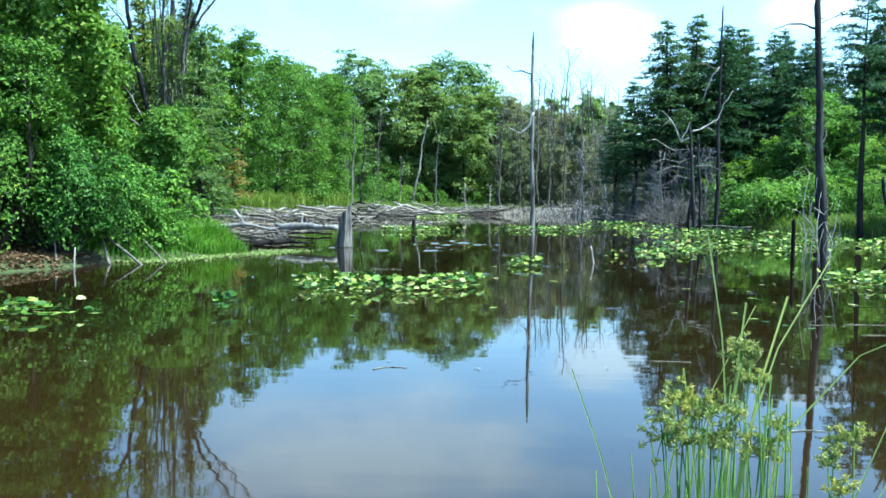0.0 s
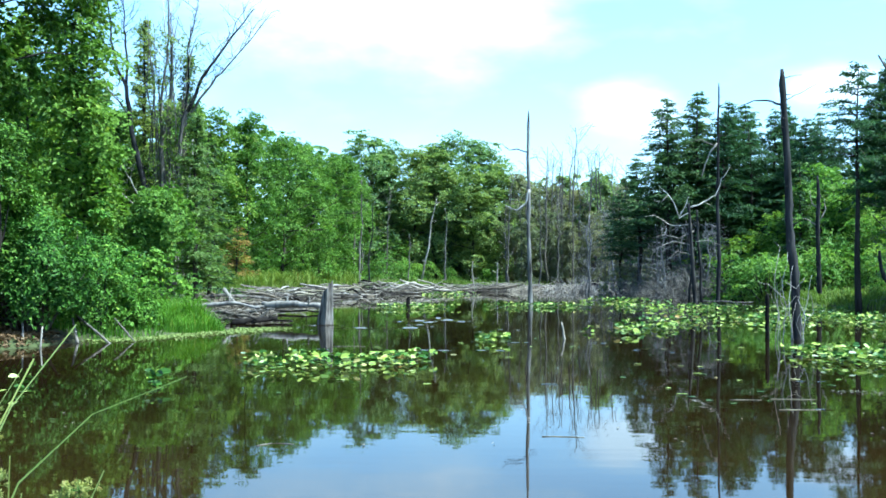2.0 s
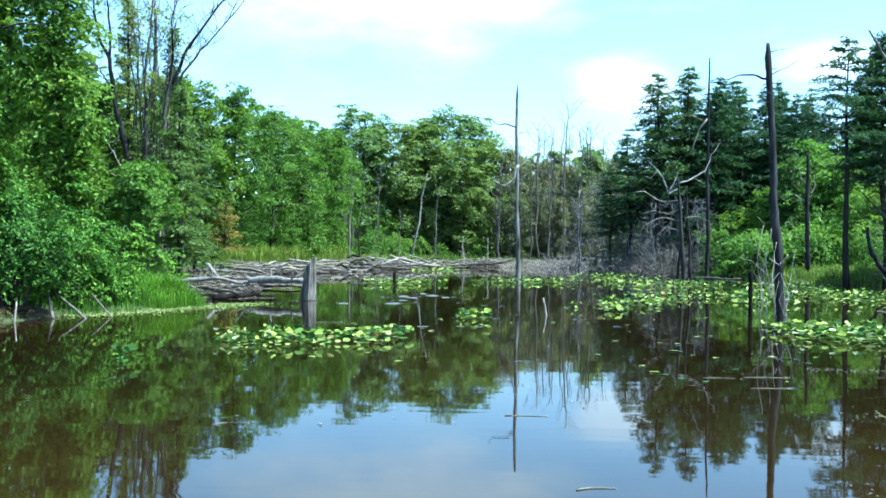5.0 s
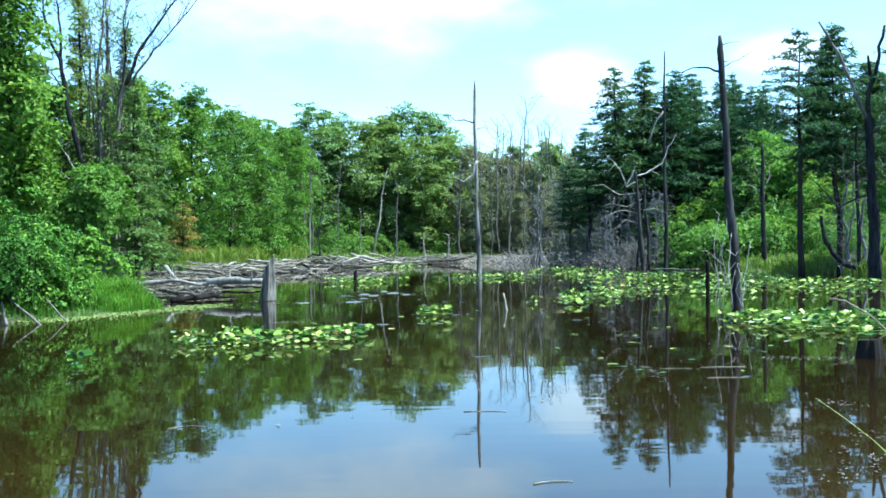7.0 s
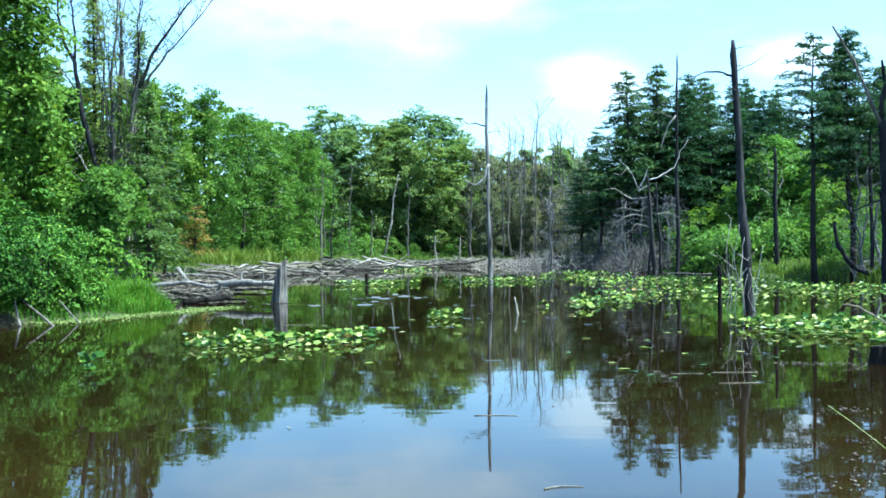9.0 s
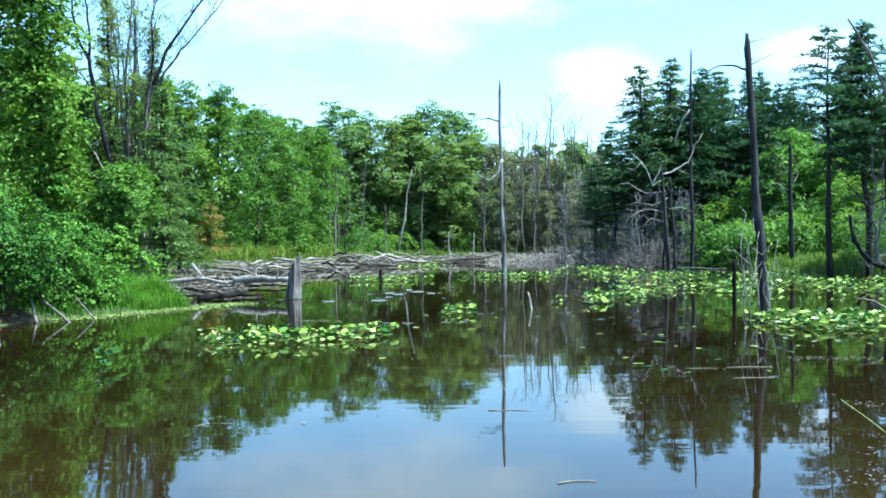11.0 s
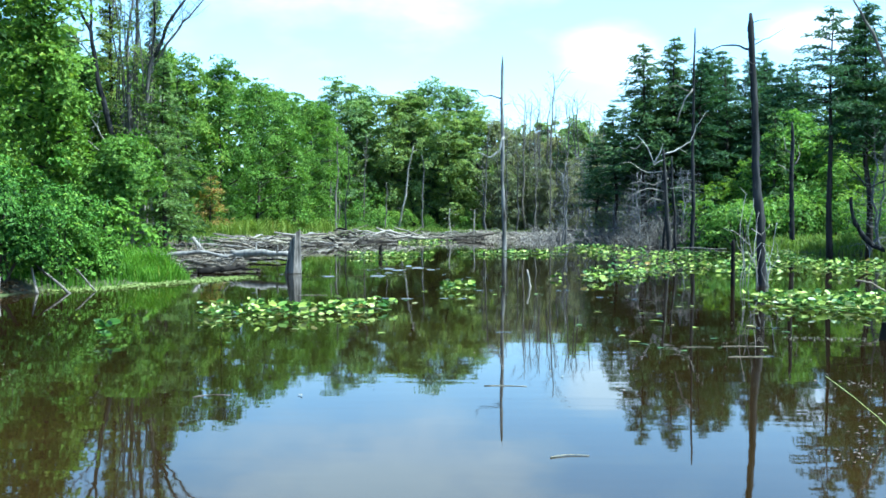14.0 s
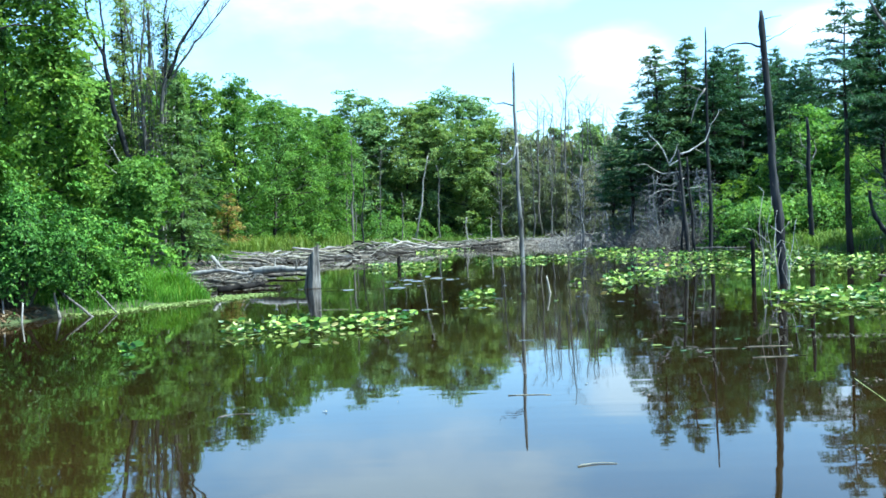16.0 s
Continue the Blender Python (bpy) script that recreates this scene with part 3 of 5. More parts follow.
plant(shrub(908, 2.3, 2.2, 1.95, "bush", 0.2, 420, 24, label="vine-covered low shrub with broad leaves"), -11.0, 30, 0, 1, None, True)
plant(shrub(909, 1.8, 1.8, 2.0, "maple", 0.18, 380, 18, label="small green shrub beside the log jam"), -11.6, 36, 0, 1, None, True)
plant(shrub(910, 1.6, 1.6, 1.3, "seed", 0.15, 420, 18, label="small yellow-green leafy plant at the water's edge"), -11.4, 17.6, 0, 1, None, True)
plant(shrub(911, 2.8, 2.6, 3.5, "bush", 0.13, 900, 30, label="light green bush on the grassy bank"), -11.6, 26.2, 0, 1, None, True)
# both big maples wear the darkened leaves, for their shaded undersides
plant(broadleaf(61, 13.5, 3.7, 0.44, "shade_leaf", 0.19, 520, nlimb=30, sparse=0.85, label="large spreading maple over the bank"), -15.0, 26.0, 40, 1, None, True)
plant(broadleaf(63, 12.5, 3.4, 0.3, "shade_leaf", 0.19, 480, nlimb=26, label="large spreading maple over the bank"), -18.5, 23.5, 10, 1, None, True)
plant(broadleaf(62, 4.5, 1.05, 0.5, "maple", 0.13, 1100, nlimb=20, label="round young maple on the grassy bank", bark="grey"), -11.85, 34, 10, 1, None, True)
plant(broadleaf(64, 14.5, 1.7, 0.18, "maple", 0.22, 190, nlimb=28, sparse=1.0, label="slim young tree with light foliage"), -16.6, 38, 0, 1, None, True)
plant(broadleaf(65, 13, 2.2, 0.15, "maple", 0.26, 130, nlimb=24, label="leafy green tree behind the bank"), -19.8, 41, 0, 1, None, True)
plant(broadleaf(66, 9, 2.0, 0.1, "shade_leaf", 0.22, 190, nlimb=22, label="leafy green tree behind the bank"), -18.6, 46, 0, 1, None, True)
plant(conifer(67, 8.5, 1.5, 0.05, "needle", 0.4, label="dark slender conifer behind the bare tree"), -13.6, 46, 0, 1, None, True)
plant(broadleaf(68, 6.5, 1.8, 0.1, "shade_leaf", 0.2, 210, nlimb=20, label="small leafy tree behind the bank"), -15.4, 44, 0, 1, None, True)


def bare_clump():
    """The half-dead tree with many bare stems."""
    rng = np.random.default_rng(5)
    ob = thing("bare_tree", pose(-14.6, 42, gz(-14.6, 42)), "half-dead tree with many bare grey stems", "tree", "trees round the pond")
    # each stem: its line in (x, z), how far back it stands, its foot and tip radius, its wood
    stems = [([(-0.35, 0), (-0.45, 2.8), (-0.7, 5), (-1.1, 6.6), (-1.4, 8), (-1.6, 9.5), (-2.1, 10.5), (-2.3, 11.5), (-2.6, 14)], 0.0, 0.17, 0.03, "dead"), ([(-1.6, 9.6), (-1.6, 10.9), (-1.75, 12.1), (-1.8, 13.8)], 0.0, 0.06, 0.02, "dead"),
             ([(0, 0), (0.05, 2.5), (0, 5), (-0.1, 6.6), (-0.1, 8), (-0.1, 9), (0.05, 10.3), (0.2, 11.7), (0.3, 14.5)], 0.2, 0.13, 0.025, "grey"), ([(0.45, 0), (0.7, 3), (0.8, 5), (0.7, 6.1), (0.8, 7.1), (0.9, 8), (1.1, 8.5)], 0.1, 0.11, 0.08, "grey"),
             ([(1.1, 8.4), (1.6, 9.6), (2.1, 10.4), (2.7, 11.2), (3.3, 12), (4.0, 12.9)], 0.1, 0.085, 0.02, "dead"), ([(1.15, 8.3), (1.8, 9.2), (2.3, 9.9), (3.0, 10.6), (3.6, 11.3), (4.3, 12.2)], 0.2, 0.06, 0.014, "grey"),
             ([(0.9, 8), (0.95, 8.8), (1.1, 9.7), (1.0, 11.1), (1.2, 11.9), (1.5, 13.6)], 0.3, 0.06, 0.015, "dead"), ([(0.8, 0), (1.1, 3.5), (1.2, 5.1), (1.3, 5.8), (1.4, 6.4), (1.42, 7.2)], -0.1, 0.06, 0.025, "bleach"),
             ([(-1.5, 8.3), (-2.1, 9), (-2.7, 9.8), (-3.2, 10.6)], 0.0, 0.035, 0.01, "grey"), ([(-0.9, 4.6), (-1.3, 5.4), (-1.75, 6.0)], -0.2, 0.04, 0.012, "pale"), ([(-1.0, 4.2), (-1.9, 5.0), (-2.3, 5.4)], -0.2, 0.03, 0.01, "pale")]
    for k in range(17):
        x0, x1, y0 = rng.normal(0.15, 0.5), rng.normal(0.1, 0.5), rng.uniform(0.2, 1.2)
        stems.append(([(x0 * 0.4, 0), (x0, 4.5), (x0 + x1 * 0.4, 8), (x0 + x1, rng.uniform(10, 13.6))], y0, rng.uniform(0.05, 0.08), 0.015, ("grey", "grey", "pale", "haze")[k % 4]))
    for k, (pts, y0, r, r1, mat) in enumerate(stems):
        w = Tubes()
        line = np.array([(x, y0, z) for x, z in pts])
        line = np.concatenate([line[:1]] + [bent(rng, a, b, 4, 0.05)[1:] for a, b in zip(line, line[1:])])
        w.add(line, np.linspace(r, r1, len(line)) * rng.uniform(0.9, 1.1, len(line)), 7)
        branch_set(rng, w, line, 3 if mat in ("bleach", "pale") else 18 if k < 7 else 10, 1.25 if k < 7 else 0.9, 0.45 if k < 4 else 0.2, 0.98, 0.9, 3, 0.018)
        part("stem", w.mesh("stem", M[mat]), ob, "pale barkless stem" if mat == "bleach" else "")
    cs = np.array([(rng.normal(0.2, 0.8), rng.normal(0.5, 0.4), rng.uniform(5, 12)) for _ in range(70)])
    c, nn = lobes(rng, cs, rng.uniform(0.3, 0.6, 70), 230)
    part("foliage", leaf_mesh("foliage", c, nn, 0.13, 0.07, M["olive"], rng), ob, "thin patchy green leaves")
    return ob


bare_clump()
plant(conifer(70, 13.2, 1.2, 0.3, "olive", 0.24, 0.22, gaps=0.15, dens=2.6, droop=0.1, label="thin olive half-bare conifer behind the bank"), -16.4, 45.0, 0, 1, None, True)
plant(conifer(71, 8.6, 1.5, 0.2, "olive", 0.24, 0.2, gaps=0.1, dens=2.6, droop=0.15, label="olive conifer beside the bare tree"), -12.75, 41.0, 0, 1, None, True)
plant(conifer(72, 11.6, 0.9, 0.66, "needle", 0.26, 0.22, gaps=0.2, dens=2.6, droop=0.1, label="slender dark conifer behind the bare tree"), -14.4, 45.4, 0, 1, None, True)

# ---- dead trunks standing in the pond ----


def limb(ob, pts, r0, r1, mat, seed, name="branch", label=""):
    rng = np.random.default_rng(seed)
    w = Tubes()
    pts = [np.array(p, float) for p in pts]
    line = [pts[0][None]]
    for a, b in zip(pts, pts[1:]):
        line.append(bent(rng, a, b, 4, 0.07)[1:])
    line = np.concatenate(line)
    w.add(line, np.linspace(r0, r1, len(line)) * rng.uniform(0.85, 1.15, len(line)), 6, True, (0.1, rng))
    return part(name, w.mesh(name, M[mat]), ob, label)


def dead_pole(seed, x, y, height, r0, r1, lean, label, mat="dead", stubs=6, slen=0.3):
    rng = np.random.default_rng(seed)
    ob = thing("dead_tree", pose(x, y, 0), label, "dead tree", "dead trees in the pond")
    w = Tubes()
    stem = bent(rng, (0, 0, -0.6), (lean, 0, height), 14, 0.005)
    fine = np.linspace(0, 13, 40)
    rad = np.interp(fine, np.arange(14), np.linspace(r0, r1, 14) * rng.uniform(0.86, 1.14, 14))
    rad[:3] *= (1.3, 1.22, 1.1)
    rad[-2:] *= (0.8, 0.45)
    w.add(np.stack([np.interp(fine, np.arange(14), stem[:, j]) for j in range(3)], -1), rad, 11, True, (0.13, rng))
    part("trunk", w.mesh("trunk", M[mat]), ob)
    for k in range(stubs):
        u = rng.uniform(0.25, 0.95)
        p = np.array([np.interp(u * 13, np.arange(14), stem[:, j]) for j in range(3)])
        az = rng.uniform(0, 6.28)
        limb(ob, [p, p + slen * rng.uniform(0.4, 1.2) * np.array([math.cos(az), math.sin(az), rng.uniform(-0.3, 0.5)])], 0.02, 0.006, mat, seed + k)
    return ob


p = dead_pole(71, 1.84, 50.3, 10.0, 0.115, 0.06, -0.12, "tall slim grey dead trunk standing in the pond", "birch", 9, 0.3)
limb(p, [(-0.1, 0, 7.8), (-0.7, 0, 8.0), (-1.1, 0, 7.95), (-1.5, 0, 8.3)], 0.04, 0.01, "dead", 1)
limb(p, [(-0.05, 0, 5.9), (-0.25, 0, 5.2), (-0.7, 0, 4.85), (-1.3, 0, 5.1)], 0.075, 0.02, "bleach", 2, label="pale broken branch")
limb(p, [(-0.05, 0, 7.5), (0.35, 0, 7.6)], 0.02, 0.008, "dead", 3)
p = dead_pole(72, 7.42, 24.8, 6.8, 0.12, 0.07, -0.4, "dark dead trunk with a broken top in the pond", "dead", 22, 0.2)
limb(p, [(-0.32, 0, 5.85), (-0.65, 0, 5.98), (-1.1, 0, 6.0), (-1.45, 0, 5.88)], 0.035, 0.008, "dead", 4)
limb(p, [(-0.33, 0, 6.0), (0.1, 0.1, 6.2), (0.6, 0.2, 6.5)], 0.012, 0.004, "dead", 5)
limb(p, [(-0.38, 0, 6.55), (0.1, 0, 6.65)], 0.01, 0.004, "dead", 6)
limb(p, [(-0.3, -0.1, 5.5), (-0.6, -0.1, 5.65)], 0.015, 0.006, "dead", 7)
for k, pts in enumerate([[(-0.5, -0.3, -0.1), (-0.35, -0.25, 0.7), (-0.45, -0.2, 1.3), (-0.3, -0.2, 1.9)], [(-0.25, -0.3, -0.1), (-0.3, -0.3, 0.9), (-0.15, -0.2, 1.6)], [(0.15, -0.3, -0.1), (0.05, -0.3, 0.45), (0.25, -0.3, 0.9), (0.35, -0.3, 1.4)],
                         [(0.12, -0.35, -0.1), (0.15, -0.35, 0.5), (-0.05, -0.3, 0.9)], [(-0.6, -0.2, -0.1), (-0.55, -0.2, 0.6), (-0.8, -0.2, 1.0)], [(-0.15, -0.3, -0.1), (-0.1, -0.3, 0.8)], [(-0.42, 0.1, -0.1), (-0.5, 0.1, 1.1), (-0.7, 0, 1.7)], [(-0.35, -0.3, 0.7), (-0.1, -0.3, 0.95), (0.2, -0.3, 0.85)], [(-0.4, -0.3, 1.25), (-0.1, -0.3, 1.1), (0.15, -0.3, 1.35)], [(-0.5, -0.25, 0.3), (-0.3, -0.3, 0.6), (-0.6, -0.3, 0.75)], [(0.2, -0.3, 0.4), (0.4, -0.3, 0.6), (0.3, -0.3, 1.0)],
                         [(-0.7, -0.3, -0.1), (-0.62, -0.3, 0.7), (-0.72, -0.3, 1.3), (-0.55, -0.3, 2.0), (-0.75, -0.3, 2.15)], [(-0.2, -0.35, -0.1), (-0.3, -0.35, 0.5), (-0.55, -0.35, 0.8), (-0.6, -0.35, 1.5)], [(0.1, -0.35, -0.1), (-0.12, -0.35, 0.35), (0.1, -0.35, 0.75)], [(-0.45, -0.3, 0.9), (-0.9, -0.3, 1.2), (-1.2, -0.3, 1.25)]]):
    limb(p, [(x * 0.85 - 0.08, y, z * 1.15) for x, y, z in pts], 0.012, 0.004, "bleach" if k < 4 else "pale", 20 + k, "root", "bleached twisted root")
dead_pole(75, 6.75, 25.2, 1.15, 0.06, 0.045, 0.0, "short dark post of dead wood in the water", "wet", 2, 0.1)
p = dead_pole(73, 12.9, 57.2, 12.7, 0.13, 0.05, 0.1, "tall straight dark dead trunk at the lily bed", "dead", 12, 0.4)
limb(p, [(0, 0, 9.2), (-0.5, 0, 8.5), (-0.8, 0, 7.6), (-0.9, 0, 7.2)], 0.05, 0.02, "pale", 8, label="bleached hanging branch")
limb(p, [(0, 0, 9.0), (-0.9, 0, 9.4), (-1.6, 0, 9.3)], 0.04, 0.012, "grey", 9)
limb(p, [(0, 0, 10.3), (-0.7, 0, 10.9)], 0.03, 0.01, "grey", 9)

# the dead clump with long bleached arms
p = dead_pole(76, 11.2, 55, 5.6, 0.12, 0.07, -0.4, "dead tree clump with long bleached arms", "dead", 3, 0.4)
limb(p, [(0.35, 0.2, -0.4), (0.2, 0.2, 3), (0.1, 0.2, 5.2)], 0.1, 0.05, "dead", 10, "trunk")
limb(p, [(-0.35, 0.3, -0.4), (-0.3, 0.3, 3), (-0.5, 0.3, 4.6)], 0.08, 0.04, "dead", 11, "trunk")
ARMS = [[(-0.4, 0, 5.0), (-0.9, 0, 4.7), (-1.5, 0, 6.0), (-2.0, 0, 6.5)], [(-0.9, 0, 4.8), (-0.5, 0, 5.6), (-0.4, 0, 5.9)], [(-0.4, 0, 5.3), (0.4, 0, 5.6), (1.1, 0, 6.0), (1.4, 0, 6.9), (1.9, 0, 7.6)], [(0.5, 0, 5.6), (1.0, 0, 5.3)],
        [(-0.2, 0, 4.4), (-1.2, 0.2, 4.3), (-2.2, 0.3, 4.9), (-2.8, 0.3, 4.8)], [(-0.2, 0, 3.2), (-1.3, 0, 3.4), (-2.2, 0, 3.0), (-2.5, 0, 2.4)], [(0, 0, 3.4), (0.7, 0, 3.5), (1.4, 0, 3.2)], [(-0.1, 0, 4.0), (-0.9, 0, 3.6), (-1.7, 0, 3.8), (-2.4, 0, 3.6)],
        [(-0.1, 0, 2.6), (-1.0, 0, 2.9), (-1.6, 0, 2.4)], [(-1.5, 0, 6.0), (-1.9, 0, 5.6), (-2.3, 0, 5.7)]]
for k, pts in enumerate(ARMS):
    limb(p, pts, 0.048 if k < 3 else 0.026, 0.01, "bleach" if k < 3 else "pale", 30 + k, "arm", "bleached crooked arm")

p = dead_pole(77, 17.7, 54.2, 7.0, 0.15, 0.07, -0.1, "grey dead trunk with short bleached branches", "dead", 16, 0.6)
for k, pts in enumerate([[(0, 0, 5.2), (-0.4, 0, 5.5), (-0.5, 0, 6.2)], [(0, 0, 4.6), (0.35, 0, 5.2), (0.3, 0, 5.8)], [(0, 0, 4.2), (-0.6, 0, 4.6), (-0.9, 0, 4.7)]]):
    limb(p, pts, 0.04, 0.012, "pale", 50 + k)
dead_pole(80, 17.8, 38.8, 9.6, 0.14, 0.07, -0.1, "dark bare dead trunk at the shore", "dead", 12, 0.5)
dead_pole(82, 19.05, 45, 6.6, 0.1, 0.06, -0.1, "slim dark dead trunk at the shore", "dead", 10, 0.5)
p = dead_pole(81, 18.75, 42.8, 7.2, 0.27, 0.17, -0.2, "massive forked grey dead tree at the shore", "dead", 10, 0.5)
limb(p, [(-0.15, 0, 6.6), (-0.9, 0, 8.4), (-1.8, 0, 10.2), (-2.3, 0, 11.1)], 0.09, 0.035, "grey", 60, "fork", "bare leaning fork")
limb(p, [(-0.2, 0, 7.0), (-0.05, 0, 8.4), (0.3, 0, 9.6), (0.55, 0, 10.9)], 0.12, 0.045, "dead", 61, "fork")
limb(p, [(-0.05, 0, 8.5), (-0.2, 0, 9.6)], 0.08, 0.04, "dead", 62, "fork")
limb(p, [(0, 0, 6.2), (1.2, 0, 7.6), (2.2, 0, 8.0)], 0.06, 0.02, "grey", 63)
limb(p, [(0, 0, 3.6), (-1.6, 0, 3.0), (-2.6, 0, 4.2)], 0.05, 0.015, "dead", 64)
ob = thing("fallen_tree", pose(17.3, 45, 0), "curved dark fallen trunk at the shore", "dead tree")
limb(ob, [(0, 0, 2.7), (0.1, 0, 1.8), (0.5, 0, 1.0), (1.0, 0, 0.5), (1.9, 0, 0.2)], 0.07, 0.14, "dead", 65, "trunk")

# slim dead trunks in front of the far woods
for k, (x, y, h, r, lean, mat) in enumerate([(-6.6, 92, 8.0, 0.13, 1.45, "pale"), (-16.0, 84, 9.6, 0.07, 0.1, "grey"), (-10.9, 80, 8.8, 0.12, 0.2, "grey"), (-4.3, 92, 7.1, 0.1, -0.1, "grey"), (-11.5, 82, 6.5, 0.08, -0.2, "grey"),
                                             (-10.4, 83, 7.0, 0.07, 0.3, "dead"), (-1.6, 84, 2.4, 0.08, 0.0, "pale"), (0.4, 82, 3.2, 0.07, 0.1, "pale"), (3.4, 90, 4.0, 0.08, 0.0, "grey"), (-7.5, 88, 4.5, 0.06, 0.1, "grey")]):
    plant(snag(120 + k, h, r, 0.03, (lean, 0), 7, 0.7, mat, 0.2, 1, label="slim bare dead trunk at the far shore"), x, y, 0, 1, None, True)
thicket = [(snag(140 + k, 12, 0.1, 0.025, (rnd.uniform(-0.5, 0.5), 0), 30, 1.4, "grey" if k % 3 == 2 else "haze", 0.9, 2, label="bare twiggy grey dead tree in the flooded wood", lo=0.15), 12) for k in range(5)]
stand(thicket, [(8.0, 95, 15.2), (5.2, 92, 12.9), (11.4, 92, 12), (6.6, 93, 11.5), (9.2, 94, 12.5), (10.2, 96, 13), (4.4, 90, 9), (5.9, 89, 8.5), (7.4, 90, 10), (8.8, 90, 9), (10.0, 89, 8.5), (12.4, 91, 10), (13.2, 88, 9),
                (11.6, 87, 7), (3.6, 94, 11), (2.6, 92, 9), (12.8, 94, 11.5), (1.4, 92, 8), (6.2, 98, 12.5), (7.0, 97, 13), (9.8, 99, 12.5), (14.2, 92, 11), (13.8, 84, 8), (12.2, 82, 6.5), (14.6, 79, 7), (-9.6, 92, 9), (-12, 90, 10)])
scatter(thicket, 8, 1.5, 15, 88, 101, 6.5, 10.5)
scatter(thicket, 6, 3, 11.5, 95, 101, 11.5, 14)
stand(dull, [(3.4, 92, 6.4), (5.6, 93.5, 7.6), (7.6, 92.5, 6.2), (9.6, 93, 7.4), (11.6, 91, 6.6), (13.4, 90, 7.2)])
silver = [(snag(150 + k, 6, 0.07, 0.02, (rnd.uniform(-0.6, 0.6), 0), 44, 1.3, "silver", 0.35, 4, label="silvery dead brushwood at the flooded shore", lo=0.08, wob=0.05), 6) for k in range(3)]
scatter(silver, 16, 8.8, 14.6, 61, 68, 3.4, 6.2)
scatter(silver, 12, 7, 14.8, 74, 84, 5, 8)
stand(silver, [(18.2, 45.6, 6.6), (19.9, 46.2, 6.6), (18.9, 45.2, 5.4)])
# dark conifers added here in place of the shade under the far canopy
scatter(spruce, 8, -9.5, -3, 98, 103, 6, 8)
plant(broadleaf(69, 11.8, 1.6, 0.45, "far", 0.36, 110, nlimb=18, label="round-topped tree far across the pond"), 10.7, 98, 0, 1, None, True)

# ---- stumps, pegs and sticks ----


def stump(seed, x, y, r, h, label, mat, jag=0.25, tilt=0.0):
    """A broken trunk: fluted sides and a splintered top."""
    rng = np.random.default_rng(seed)
    k, rows = 18, 7
    v, f = [], []
    flute = 1 + 0.14 * np.sin(np.arange(k) * 2 * math.pi / k * 5 + 1) + rng.normal(size=k) * 0.1
    lay = np.cos(np.arange(k) * 2 * math.pi / k)
    top = h * (1 - jag * (0.5 - 0.5 * lay) * rng.uniform(0.7, 1.2, k) - 0.3 * jag * rng.uniform(0, 1, k))
    for i in range(rows):
        u = i / (rows - 1)
        for j in range(k):
            a = j * 2 * math.pi / k
            rr = r * flute[j] * (1.18 - 0.52 * u ** 0.8)
            v.append((rr * math.cos(a) + tilt * u, rr * math.sin(a), -0.4 + (top[j] + 0.4) * u))
    v.append((tilt, 0, h * (1 - jag) * 0.85))
    for i in range(rows - 1):
        for j in range(k):
            q = (j + 1) % k
            f.append((i * k + j, i * k + q, (i + 1) * k + q, (i + 1) * k + j))
    for j in range(k):
        f.append(((rows - 1) * k + j, (rows - 1) * k + (j + 1) % k, len(v) - 1))
    ob = new("stump", mesh_of("stump", v, f, M[mat]))
    ob.matrix_world = pose(x, y, 0, 0, 0, rng.uniform(-25, 10))
    return tagged(ob, label, "stump")


stump(1, -5.44, 30.2, 0.235, 1.4, "weathered grey broken stump standing in the pond", "snagwood", 0.34, 0.1)
stump(2, 5.86, 13.6, 0.21, 0.27, "dark wet cut stump just above water", "wet", 0.12)
stump(3, -3.95, 44.0, 0.09, 0.6, "small dark post among lily pads", "wet", 0.2)
stump(4, 15.2, 60, 0.5, 0.5, "dark rotten stump at the far bank", "wet", 0.3)
rng = np.random.default_rng(3)
for a, b, r, mat, lab in [((1.56, 24.3, -0.1), (1.46, 24.3, 0.42), 0.035, "pale", "short pale stick leaning out of the water"), ((-8.75, 21.6, -0.1), (-10.0, 22.4, 0.62), 0.035, "grey", "grey branch leaning from the bank into water"),
                          ((-8.4, 22.2, -0.1), (-9.3, 23.0, 0.5), 0.025, "grey", "grey branch leaning from the bank into water"), ((-10.3, 20.5, -0.1), (-10.45, 20.7, 0.5), 0.03, "grey", "pale dead stem at the bank"),
                          ((-10.0, 20.6, -0.1), (-10.05, 20.8, 0.42), 0.025, "pale", "pale dead stem at the bank"), ((-9.6, 21.6, 0.0), (-9.9, 22.0, 0.55), 0.04, "grey", "grey branch leaning from the bank into water")]:
    w = Tubes()
    line = bent(rng, a, b, 6, 0.015)
    w.add(line, np.linspace(r, r * 0.6, 6), 7)
    tagged(new("stick", w.mesh("stick", M[mat])), lab, "stick")
w = Tubes()
w.add(np.concatenate([bent(rng, (6.85, 17.5, 0.58), (7.12, 17.5, 0.54), 4, 0.03)[:-1], bent(rng, (7.12, 17.5, 0.54), (7.55, 17.5, 0.28), 4, 0.03)[:-1], bent(rng, (7.55, 17.5, 0.28), (8.0, 17.5, -0.12), 4, 0.03)]), np.linspace(0.02, 0.014, 10), 6)
tagged(new("stick", w.mesh("stick", M["log"])), "bent brown stick arching over the lily bed", "stick")
w = Tubes()
w.add(bent(rng, (11.6, 56.5, 0.05), (14.2, 54.5, 0.08), 7, 0.03), np.linspace(0.05, 0.03, 7), 8)
tagged(new("driftwood_log", w.mesh("driftwood_log", M["grey"])), "pale log lying at the far waterline", "log", "driftwood logs")

